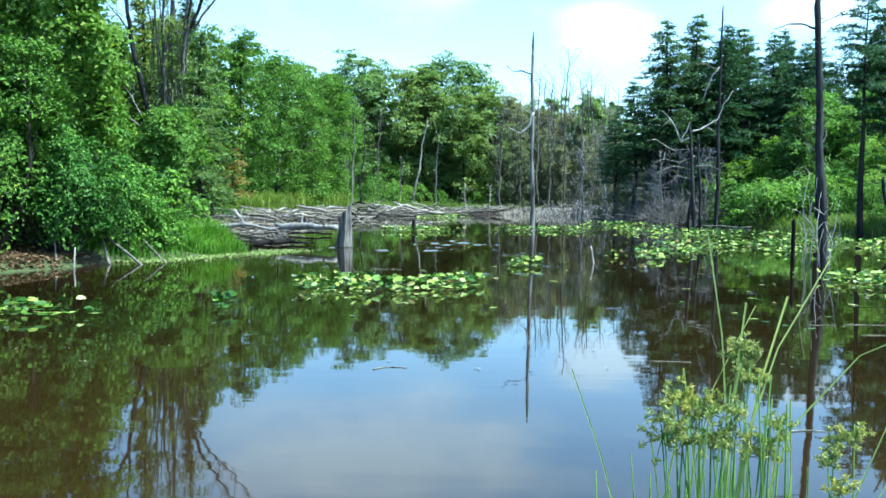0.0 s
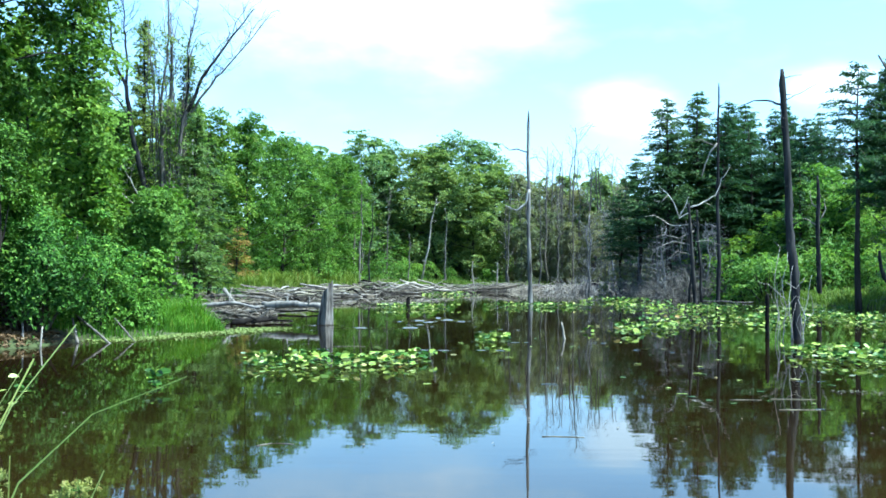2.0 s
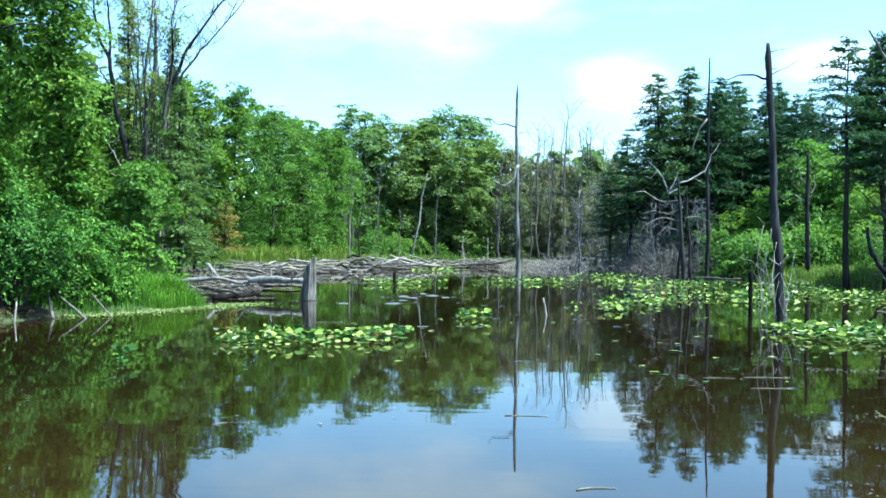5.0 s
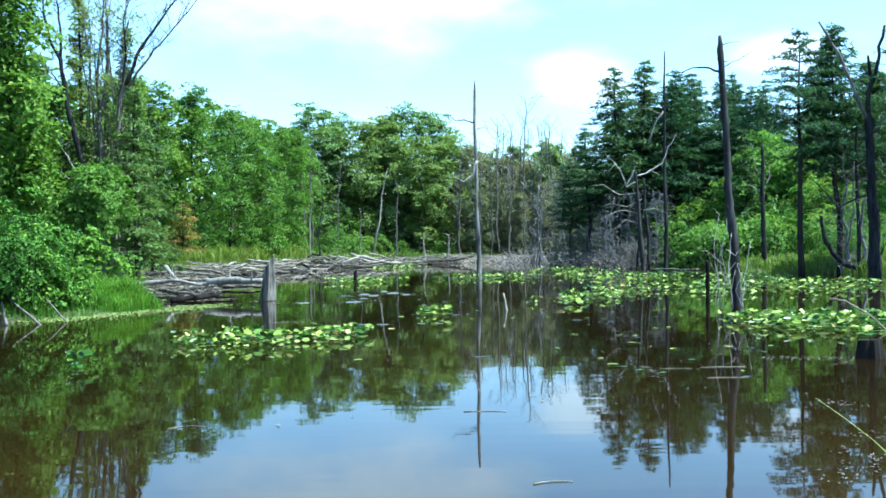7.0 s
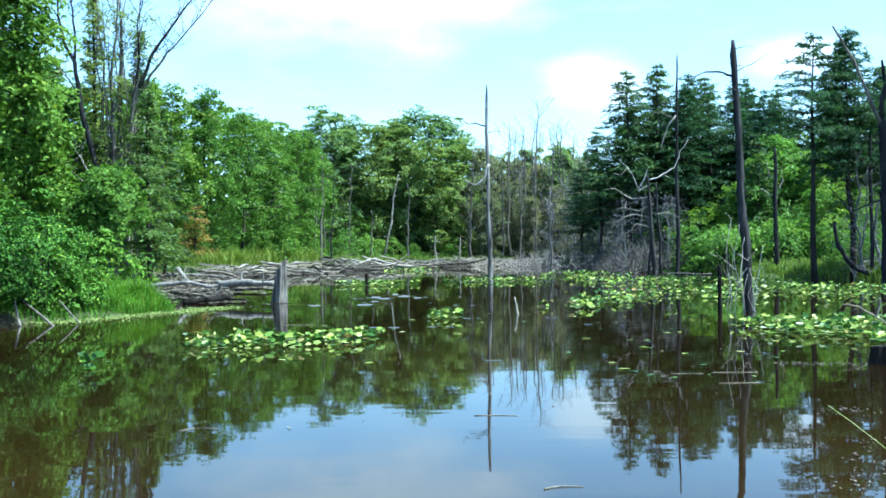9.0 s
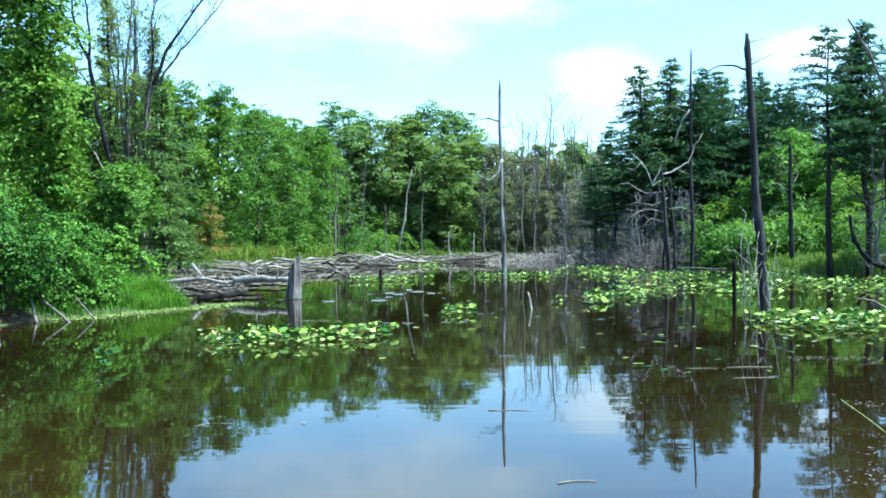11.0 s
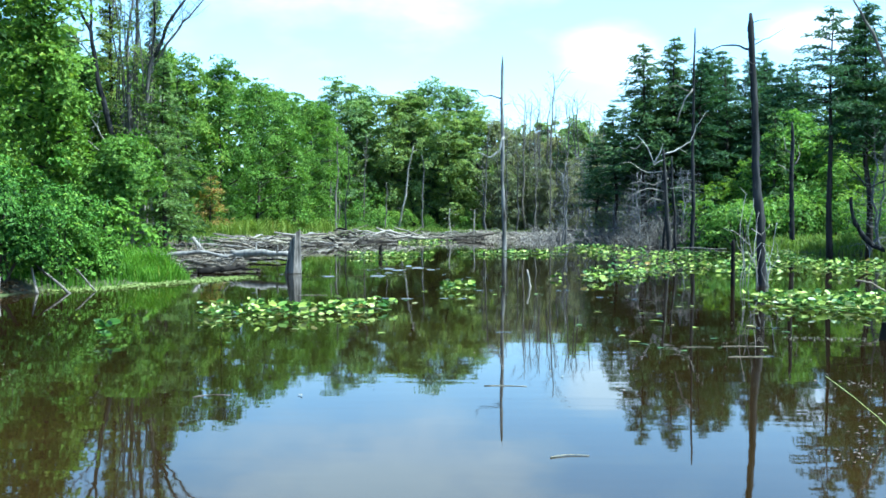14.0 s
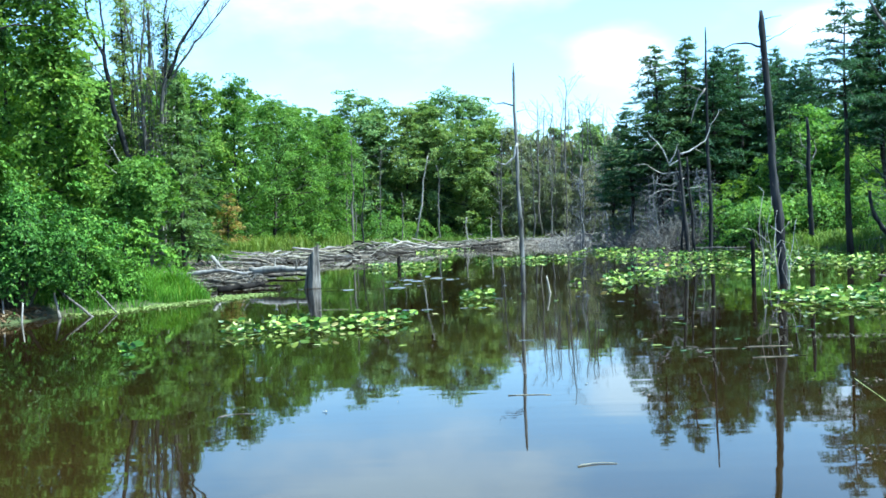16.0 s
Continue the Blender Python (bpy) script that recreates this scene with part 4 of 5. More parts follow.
# ---- the beaver dam and the log jam ----
LOGS = []
for k in range(8):
    rng = np.random.default_rng(200 + k)
    w = Tubes()
    line = bent(rng, (-0.5, 0, 0), (0.5, 0, 0), 7, 0.05)
    w.add(line, np.array([0.9, 1, 1, 0.95, 0.85, 0.75, 0.6]) * 0.022 * rng.uniform(0.85, 1.15, 7), 7, True, (0.13, rng))
    LOGS.append(w.mesh("log", M[("log", "log", "pale", "wet", "grey", "scrap", "log", "dead")[k]]))
DAM = np.array([(-13.5, 41), (-13.2, 50), (-12.2, 60), (-9, 70), (-4.5, 80), (3, 87.5), (12, 89)], float)


def dam_point(u):
    return np.array([np.interp(u * 6, np.arange(7), DAM[:, j]) for j in range(2)])


dam = thing("beaver_dam", pose(-6, 75, 0), "long beaver dam of grey driftwood and mud", "dam")
dam_inv = pose(-6, 75, 0).inverted()
rng = np.random.default_rng(9)
for k in range(290):
    u = 0.2 + 0.8 * rng.uniform(0, 1)
    c = dam_point(u) + rng.normal(size=2) * np.array([1.0, 0.9])
    L = rng.uniform(0.9, 4.6)
    ob = part("log", LOGS[(0, 2, 4, 5, 2, 1, 3, 2)[k % 8]], dam)
    z = rng.uniform(0.05, 0.62 + 0.35 * math.exp(-((u - 0.5) / 0.09) ** 2)) * math.exp(-((c - dam_point(u)) ** 2).sum() / 8) + 0.08
    thick = rng.choice([0.9, 1.3, 1.8, 2.6, 4.4]) * rng.uniform(0.8, 1.2) / max(L, 1.5) * 1.45
    ob.matrix_parent_inverse = dam_inv
    ob.matrix_basis = pose(c[0], c[1], z, rng.uniform(0, 360), rng.normal(0, 8), rng.normal(8, 42)) @ Matrix.Diagonal((L, L * thick / 1.6, L * thick / 1.6, 1))
twigs = Tubes()
for k in range(620):
    c = dam_point(rng.uniform(0.12, 1)) + rng.normal(size=2) * np.array([1.4, 1.5])
    a = np.array([c[0], c[1], rng.uniform(0.05, 0.5)])
    d = np.array([math.cos(az0 := rng.normal(0, 0.7)), math.sin(az0), rng.normal(0.05, 0.18)]) * rng.uniform(0.4, 1.5) * rng.choice([-1, 1])
    twigs.add(np.array([a, a + d * 0.5 + rng.normal(size=3) * 0.05, a + d]), np.array([0.025, 0.02, 0.012]) * rng.uniform(0.6, 1.5), 4, False)
part("brush", twigs.mesh("brush", M["log"]), dam, "tangled grey twigs", "stuff")
u = np.linspace(0.3, 1, 60)
w = np.linspace(-1, 1, 9)
V = []
for uu in u:
    p0, p1 = dam_point(min(uu + 0.01, 1)), dam_point(max(uu - 0.01, 0))
    side = unit(np.array([p0[1] - p1[1], p1[0] - p0[0]]))
    for ww in w:
        q = dam_point(uu) + side * ww * 0.8
        V.append((q[0], q[1], 0.22 * (1 - ww * ww) - 0.08 + 0.1 * math.sin(q[0] * 3.1) * math.sin(q[1] * 2.3)))
idx = np.arange(60 * 9).reshape(60, 9)
part("mud_bank", mesh_of("mud_bank", V, np.stack([idx[:-1, :-1], idx[:-1, 1:], idx[1:, 1:], idx[1:, :-1]], -1).reshape(-1, 4), M["mud"], True), dam, "low bank of mud")
for ob in dam.children:
    ob.matrix_parent_inverse = dam_inv

rng = np.random.default_rng(17)
DRIFT = [((-11.2, 34.6, 0.38), (-8.0, 33.3, 0.46), 0.07, "pale"), ((-8.1, 33.5, 0.5), (-5.9, 32.3, 0.52), 0.125, "pale"), ((-8.3, 29.9, 0.07), (-7.0, 30.6, 0.17), 0.1, "wet"), ((-9.7, 33.2, 0.26), (-7.8, 31.6, 0.14), 0.06, "log"), ((-9.2, 34.5, 0.2), (-7.4, 32.0, 0.4), 0.035, "grey"),
         ((-10.2, 36.0, 1.0), (-9.75, 36.0, 0.45), 0.06, "pale"), ((-13.5, 40, 0.35), (-9.6, 41.0, 0.3), 0.07, "log"), ((-13.5, 45, 0.45), (-10.6, 47, 0.3), 0.08, "grey"), ((-12.8, 37.0, 0.3), (-9.6, 34.4, 0.22), 0.06, "log"), ((-7.6, 31.4, 0.1), (-6.6, 31.0, 0.06), 0.04, "wet"),
         ((-11.5, 36, 0.15), (-8.4, 36.6, 0.2), 0.06, "pale"), ((-10, 38.5, 0.12), (-6.8, 38, 0.08), 0.06, "wet"), ((-7.7, 31.1, 0.1), (-7.35, 31.0, 0.45), 0.025, "pale"), ((-12, 35, 0.35), (-9.8, 33.2, 0.2), 0.05, "grey"), ((-9.9, 31.9, 0.12), (-8.6, 31.4, 0.1), 0.045, "log"),
         ((-11.6, 33.2, 0.3), (-9.6, 32.4, 0.18), 0.05, "pale"), ((-10.6, 32.2, 0.2), (-9.2, 33.4, 0.3), 0.03, "grey")]
for a, b, r, mat in DRIFT:
    w = Tubes()
    line = bent(rng, a, b, 11, 0.022)
    w.add(line, np.linspace(r * 1.1, r * 0.7, 11) * rng.uniform(0.82, 1.16, 11), 9, True, (0.14, rng))
    for q in range(3):
        p = line[rng.integers(2, 9)]
        w.add(bent(rng, p, p + unit(rng.normal(size=3) + np.array([0, 0, 0.8])) * rng.uniform(0.15, 0.5), 4, 0.1), np.linspace(r * 0.4, 0.008, 4), 5)
    tagged(new("driftwood_log", w.mesh("driftwood_log", M[mat])), "weathered grey driftwood log lying in the log jam", "log", "driftwood logs")
for k in range(30):
    c = np.array([rng.uniform(-13.6, -9.0), rng.uniform(33, 44)])
    if c[0] > -9.5 and c[1] < 33:
        continue
    L = rng.uniform(0.9, 3.4)
    ob = tagged(new("driftwood_log", LOGS[k % 8]), "thin weathered driftwood branch in the log jam", "log", "driftwood logs")
    ob.matrix_world = pose(c[0], c[1], rng.uniform(0.04, 0.32), rng.uniform(0, 360), rng.normal(0, 6), rng.normal(-10, 35)) @ Matrix.Diagonal((L, 1.6, 1.6, 1))


def brush_pile(seed, x, y, w, d, h, n, mat, label):
    rng = np.random.default_rng(seed)
    t = Tubes()
    for k in range(n):
        a = np.array([rng.uniform(-w, w), rng.uniform(-d, d), 0.0])
        e = a + np.array([rng.normal(0, 1.0), rng.normal(0, 0.6), rng.uniform(0.1, h) * (1 - (a[0] / w) ** 2 * 0.7)])
        t.add(bent(rng, a, e, 4, 0.16, 0.1), np.linspace(0.03, 0.01, 4) * rng.uniform(0.6, 1.5), 4, False)
    ob = new("brush_pile", t.mesh("brush_pile", M[mat]))
    ob.location = (x, y, max(0, gz(x, y)))
    return tagged(ob, label, "brush", kind="stuff")


brush_pile(6, 2.5, 86, 4.5, 1.2, 0.9, 220, "pale", "low heap of bleached branches on the dam")
brush_pile(7, 10.5, 87, 3.5, 1.4, 1.1, 220, "pale", "low heap of bleached branches on the dam")
brush_pile(1, 7.5, 84, 3.2, 1.6, 1.5, 150, "pale", "heap of grey dead branches on the dam")
brush_pile(2, 12.4, 62, 2.6, 2.0, 2.4, 380, "grey", "tangle of grey dead twigs at the shore")
brush_pile(3, 10.6, 66, 2.2, 2.0, 1.8, 260, "grey", "tangle of grey dead twigs at the shore")
brush_pile(4, -12.4, 42, 1.6, 4, 0.7, 150, "log", "loose grey twigs of the log jam")
brush_pile(5, -10.2, 34.6, 1.9, 2.2, 0.35, 210, "log", "loose grey twigs of the log jam")

# ---- grasses ----


def grass(name, n, spots, hgt, wid, mat, label, seed, lean=0.35):
    """Bent blades over a set of round patches (x, y, rx, ry)."""
    rng = np.random.default_rng(seed)
    sp = np.array(spots, float)
    area = sp[:, 2] * sp[:, 3]
    pick = rng.choice(len(sp), n, p=area / area.sum())
    ang, rad = rng.uniform(0, 6.283, n), np.sqrt(rng.uniform(0, 1, n))
    x = sp[pick, 0] + np.cos(ang) * rad * sp[pick, 2]
    y = sp[pick, 1] + np.sin(ang) * rad * sp[pick, 3]
    z = ground_height(x, y)
    keep = z > -0.12
    x, y, z = x[keep], y[keep], z[keep]
    k = len(x)
    h = hgt * rng.uniform(0.3, 1.2, k) * (0.75 + 0.35 * np.sin(x * 3.1) * np.sin(y * 2.7 + 1))
    az = rng.uniform(0, 6.283, k)
    ln = lean * h * rng.uniform(0.2, 1.3, k)
    d = np.stack([np.cos(az), np.sin(az), 0 * az], -1)
    s = np.stack([-np.sin(az), np.cos(az), 0 * az], -1) * wid * 0.5
    b = np.stack([x, y, z - 0.03], -1)
    up = np.array([0, 0, 1.0])
    m = b + d * (ln * 0.3)[:, None] + up * (h * 0.6)[:, None]
    t = b + d * ln[:, None] + up * (h * (1 - 0.15 * lean))[:, None]
    v = np.stack([b - s, b + s, m + s * 0.8, m - s * 0.8, t], 1).reshape(-1, 3)
    i = np.arange(k)[:, None] * 5
    f = [tuple(q) for q in (i + np.array([0, 1, 2, 3]))] + [tuple(q) for q in (i + np.array([3, 2, 4]))]
    return tagged(new(name, mesh_of(name, v, f, M[mat])), label, "grass", kind="stuff")


grass("sedge", 9000, [(-9.4, 26.0, 1.5, 1.5), (-8.5, 26.6, 0.9, 0.7), (-10.4, 27.3, 1.4, 1.6)], 0.72, 0.022, "grass", "tall bright green sedge on the bank", 1, 0.75)
grass("bank_grass", 9000, [(-10, 24.5, 1.5, 2), (-11, 30, 2, 3), (-12.5, 36, 2.2, 4), (-8.9, 30.6, 0.9, 0.9)], 0.4, 0.025, "grass", "low green grass on the bank", 2)
grass("meadow_grass", 17000, [(-19, 60, 5, 10), (-15, 74, 4, 6), (-10, 86, 6, 5), (-2, 92, 8, 3.5), (16.5, 60, 2.5, 8), (20, 50, 3, 6), (21, 44, 3, 4)], 0.6, 0.06, "meadow", "yellow-green marsh grass behind the dam", 3)

grass("tall_grass", 13000, [(-16.8, 63, 3.4, 4), (-14.6, 70, 2.0, 4), (-13.2, 78, 2.5, 4)], 1.35, 0.07, "meadow", "tall yellow-green marsh grass behind the dam", 6, 0.45)
grass("marsh_grass", 6000, [(16.2, 56, 2.0, 3.5), (18.6, 51.5, 1.6, 4), (20.3, 45.5, 1.6, 3)], 0.7, 0.05, "meadow", "yellow-green marsh grass below the dead trees", 8, 0.6)
rng = np.random.default_rng(55)
x, y = rng.normal(-11.0, 0.55, 3400), rng.uniform(16.0, 22.0, 3400)
land = ground_height(x, y) > 0.01
x, y, k = x[land], y[land], int(land.sum())
c = np.stack([x, y, np.maximum(ground_height(x, y), 0.0) + 0.03], -1)
tagged(new("leaf_litter", leaf_mesh("leaf_litter", c, np.tile([0, 0, 1.0], (k, 1)) + rng.normal(size=(k, 3)) * 0.4, 0.14, 0.08, M["litter"], rng)), "brown dead leaves on the shaded bank", "leaf litter", kind="stuff")
k = 3000
u, v = rng.uniform(0, 1, k), rng.normal(size=k)
x = np.interp(u, [0, 0.35, 0.7, 1], [-9.1, -8.3, -7.2, -6.6]) + v * 0.32
y = np.interp(u, [0, 0.35, 0.7, 1], [22.4, 24.2, 26.0, 27.8]) + rng.normal(size=k) * 0.3
c = np.stack([x, y, 0.006 + 0.012 * rng.uniform(0, 1, k)], -1)
tagged(new("duckweed", leaf_mesh("duckweed", c, np.tile([0, 0, 1.0], (k, 1)) + rng.normal(size=(k, 3)) * 0.05, 0.1, 0.06, M["lilyflat"], rng)), "pale green floating duckweed along the bank", "duckweed", kind="stuff")

# ---- water lilies ----


def pad_mesh(seed, bowl):
    rng = np.random.default_rng(seed)
    k = 13
    v = [(0, 0, 0)]
    for j in range(k):
        a = math.radians(22 + j * 316 / (k - 1))
        r = (1.0 + 0.16 * math.cos(a + math.pi)) * rng.uniform(0.95, 1.05)
        v.append((r * math.cos(a) * 1.2, r * math.sin(a) * 0.72, bowl * r * abs(math.sin(a)) + rng.normal() * 0.03))
    f = [(0, j, j + 1) for j in range(1, k)]
    low = [(x * 0.98, y * 0.98, z - 0.02) for x, y, z in v]
    f += [(q + k + 1, p + k + 1, o + k + 1) for o, p, q in f]
    f += [(j, j + k + 1, j + k + 2, j + 1) for j in range(1, k)]
    return mesh_of("lily_pad", v + low, f, M["pad"])


PADS = [pad_mesh(300 + k, b) for k, b in enumerate((0.02, 0.12, 0.3, 0.45, 0.2))]


def lilies(name, label, patches, n, size, seed, raised=0.5, more=0, spread=1.0):
    """A bed of pads over round patches (x, y, rx, ry)."""
    rng = np.random.default_rng(seed)
    sp = np.array(patches, float)
    area = sp[:, 2] * sp[:, 3]
    ob = thing(name, pose(sp[0, 0], sp[0, 1], 0), label, "water lilies", "lily beds")
    inv = pose(sp[0, 0], sp[0, 1], 0).inverted()
    mv, mf = [], []
    hubs = []
    for k in range(max(14, int(area.sum() * 9))):
        q = sp[rng.choice(len(sp), p=area / area.sum())]
        a, r = rng.uniform(0, 6.283), math.sqrt(rng.uniform(0, 1))
        hubs.append((q[0] + math.cos(a) * r * q[2], q[1] + math.sin(a) * r * q[3], rng.uniform(0.5, 1.6) * spread))
    for k in range(n + more):
        q = hubs[rng.integers(0, len(hubs))]
        x, y = q[0] + rng.normal() * 0.17 * q[2], q[1] + rng.normal() * 0.2 * q[2]
        s = size * rng.uniform(0.6, 1.25)
        up = rng.uniform() < raised
        tilt = rng.uniform(5, 60) if up else rng.uniform(0, 4)
        at = pose(x, y, rng.uniform(0.03, 0.2) if up else 0.012, 0, 0, rng.uniform(0, 360)) @ pose(0, 0, 0, tilt * rng.choice([-1, 1]), rng.uniform(-15, 15) if up else 0, 0) @ Matrix.Diagonal((s, s, s, 1))
        me = PADS[2 + k % 3 if up else k % 2]
        if k < n:
            pad = part("lily_pad", me, ob)
            pad.matrix_parent_inverse, pad.matrix_basis = inv, at
        else:
            o = len(mv)
            mv += [at @ v.co for v in me.vertices[:14]]
            mf += [tuple(o + i for i in p.vertices) for p in me.polygons if max(p.vertices) < 14]
    if more:
        rest = part("lily_leaves", mesh_of("lily_leaves", mv, mf, M["pad"]), ob, "", "stuff")
        rest.matrix_parent_inverse = inv
    return ob


lilies("lily_bed", "bed of bright green spatterdock leaves on open water", [(-3.1, 17.6, 1.0, 1.2), (-2.2, 17.8, 0.75, 0.8), (-3.9, 16.8, 0.7, 0.6)], 290, 0.062, 1, 0.7, 170, 0.7)
lilies("lily_bed", "small round clump of green lily leaves", [(-0.25, 23.3, 0.4, 0.5)], 80, 0.064, 2, 0.7, 50, 0.5)
lilies("lily_bed", "sparse line of floating lily pads near bank", [(-7.5, 12.8, 0.6, 0.2), (-6.7, 12.95, 0.75, 0.12), (-8.6, 12.6, 0.6, 0.25)], 200, 0.06, 3, 0.55, 0, 0.6)
lilies("lily_clump", "few pale upright lily leaves", [(-5.12, 13.7, 0.1, 0.06)], 18, 0.075, 4, 1.0, 0, 0.35)
lilies("lily_bed", "lily bed round a small post", [(-3.9, 44.5, 1.65, 1.9)], 220, 0.072, 5, 0.6, 180)
lilies("lily_bed", "wide lily bed before the dam", [(1.2, 47.5, 1.6, 1.9), (3.2, 47.8, 1.5, 1.7)], 290, 0.074, 6, 0.6, 130)
lilies("lily_bed", "distant lily bed beside the dam", [(-3.2, 72, 2.2, 4)], 140, 0.085, 7, 0.6, 120)
lilies("lily_bed", "dense bed of broad glossy lily leaves", [(6.9, 19.6, 1.1, 1.7), (7.4, 18.0, 1.1, 1.1)], 290, 0.072, 8, 0.7, 150)
lilies("lily_bed", "dense bed of broad glossy lily leaves", [(8.5, 18.7, 1.3, 1.8), (9.8, 18.8, 1.2, 1.8)], 290, 0.072, 18, 0.7, 150)
lilies("lily_bed", "long green lily bed along the dead trees", [(3.1, 27.0, 0.9, 1.0), (4.4, 29.5, 1.1, 1.6), (5.8, 32.5, 1.2, 1.8)], 280, 0.068, 9, 0.5, 90)
lilies("lily_bed", "broad lily bed in the shallows by the shore", [(7.5, 35, 1.6, 1.8), (10, 35.5, 1.8, 1.8), (12.5, 34.5, 1.6, 2.0)], 280, 0.072, 10, 0.55, 260)
lilies("lily_bed", "broad lily bed in the shallows by the shore", [(14.4, 36.5, 2, 2.5), (9, 31, 1.0, 1.0), (11.8, 30, 1.3, 1.3)], 240, 0.072, 20, 0.55, 260)
lilies("lily_bed", "far lily bed below the dead clump", [(8, 46, 2.4, 4), (11, 46, 2.2, 4)], 290, 0.08, 11, 0.5, 260)
lilies("lily_bed", "far lily bed below the dead clump", [(7.5, 56, 2.5, 4), (13.5, 44, 2, 3)], 260, 0.08, 21, 0.5, 260)
lilies("floating_pads", "scattered flat pads drifting on open water", [(-4, 14.5, 3, 1.6), (2.5, 21, 4, 4), (-6.6, 13.6, 1.5, 0.6), (3, 14, 2.5, 2.5), (-7.5, 28.5, 1.6, 1.2)], 60, 0.058, 12, 0.0)

# ---- a few low ripples on the open water ----
rng = np.random.default_rng(31)
RIPPLES = [(-4.2, 28.3, 1.4, 2, 0.7), (-2.6, 28.5, 1.8, -2, 0.8), (-2.3, 30.2, 1.2, 4, 0.6), (-2.7, 32.0, 2.0, 3, 0.8), (-1.9, 33.5, 2.4, -3, 0.9), (-2.6, 32.9, 1.5, 2, 0.9), (-1.0, 32.4, 1.4, 6, 0.7), (-2.4, 34.6, 1.8, 1, 0.9), (-5.3, 29.75, 1.3, 2, 0.6), (-5.6, 29.4, 0.9, -3, 0.5)]
RIPPLES += [(rng.uniform(-8, 0.5), rng.uniform(19.5, 34), rng.uniform(0.35, 1.0), rng.uniform(-6, 6), rng.uniform(0.12, 0.26)) for _ in range(24)]
RIPPLES += [(rng.uniform(0.5, 5), rng.uniform(11, 26), rng.uniform(0.25, 0.7), rng.uniform(-6, 6), rng.uniform(0.1, 0.2)) for _ in range(9)]
us, ws = np.linspace(-1, 1, 26), np.linspace(-1, 1, 9)
idx = np.arange(26 * 9).reshape(26, 9)
quads = np.stack([idx[:-1, :-1], idx[1:, :-1], idx[1:, 1:], idx[:-1, 1:]], -1).reshape(-1, 4)
for k, (x, y, L, turn, wide) in enumerate(RIPPLES):
    # a long gentle face towards the near bank and a short steep back
    V = [(a * L / 2, wide * (b * 0.22 + 0.12 * math.sin(a * 2.2 + k)), 0.002 + wide * 0.22 * 0.15 * min(b + 1, 4 * (1 - b)) * (1 - a * a) * max(0.12, 0.45 + 0.4 * math.sin(a * 6 + k * 1.7) + 0.2 * math.sin(a * 23 + k))) for a in us for b in ws]
    ob = new("ripple", mesh_of("ripple", V, quads, M["water"], True))
    ob.matrix_world = pose(x, y, 0.002, 0, 0, turn)
    tagged(ob, "low bright ripple on the pond surface", "ripple", "ripples")

# ---- floating litter ----
rng = np.random.default_rng(77)
def floating(k, x, y, size, mat, label):
    c = np.stack([x, y, np.full(k, 0.008)], -1)
    me = leaf_mesh("floating_leaves", c, np.tile([0, 0, 1.0], (k, 1)) + rng.normal(size=(k, 3)) * 0.03, size, size * 0.5, M[mat], rng)
    tagged(new("floating_leaves", me), label, "leaf litter", kind="stuff")


floating(240, rng.uniform(-7, 7, 240), 9 + 26 * rng.uniform(0, 1, 240) ** 1.4, 0.04, "scrap", "small faded leaf scraps floating on water")
hub = np.stack([rng.uniform(0.1, 0.9, 12), rng.uniform(6.4, 10.2, 12)], -1)[rng.integers(0, 12, 210)]
y = hub[:, 1] + rng.normal(0, 0.16, 210)
floating(210, 2.4 + (y - 6.4) * 0.32 + hub[:, 0] + rng.normal(0, 0.13, 210), y, 0.042, "grey", "clumps of grey leaf scraps drifting near the bank")
floating(90, rng.uniform(4.4, 5.5, 90), rng.normal(13.6, 0.1, 90), 0.05, "scrap", "thin line of pale scum on the water")
for x, y, L, turn, sag in [(-2.37, 9.0, 0.34, 18, 0.1), (0.38, 9.65, 0.42, -4, 0.02), (0.72, 6.75, 0.28, 12, 0.04), (3.6, 12.8, 0.6, 0, 0.01), (2.97, 12.7, 0.4, -3, 0.02), (3.38, 11.8, 0.5, 2, 0.02), (-3.4, 21.3, 0.7, 4, 0.02)]:
    w = Tubes()
    line = bent(rng, (-L / 2, 0, 0.004), (L / 2, 0, 0.004), 6, 0.006)
    line[:, 1] += sag * np.sin(np.linspace(0, math.pi, 6))
    w.add(line, np.linspace(0.005, 0.003, 6), 5)
    ob = new("drift_reed", w.mesh("drift_reed", M["scrap"]))
    ob.matrix_world = pose(x, y, 0, 0, 0, turn)
    tagged(ob, "dry yellow reed stem floating on the water", "reed stem", "floating stems")

# ---- rushes beside the path ----


def rush_clump(seed, x, y, label):
    """The foot of a clump, to which stems and blades are added."""
    rng = np.random.default_rng(seed)
    z0 = gz(x, y)
    ob = thing("rush_clump", pose(x, y, z0), label, "rushes", "rushes on the near bank")
    return ob, rng, z0


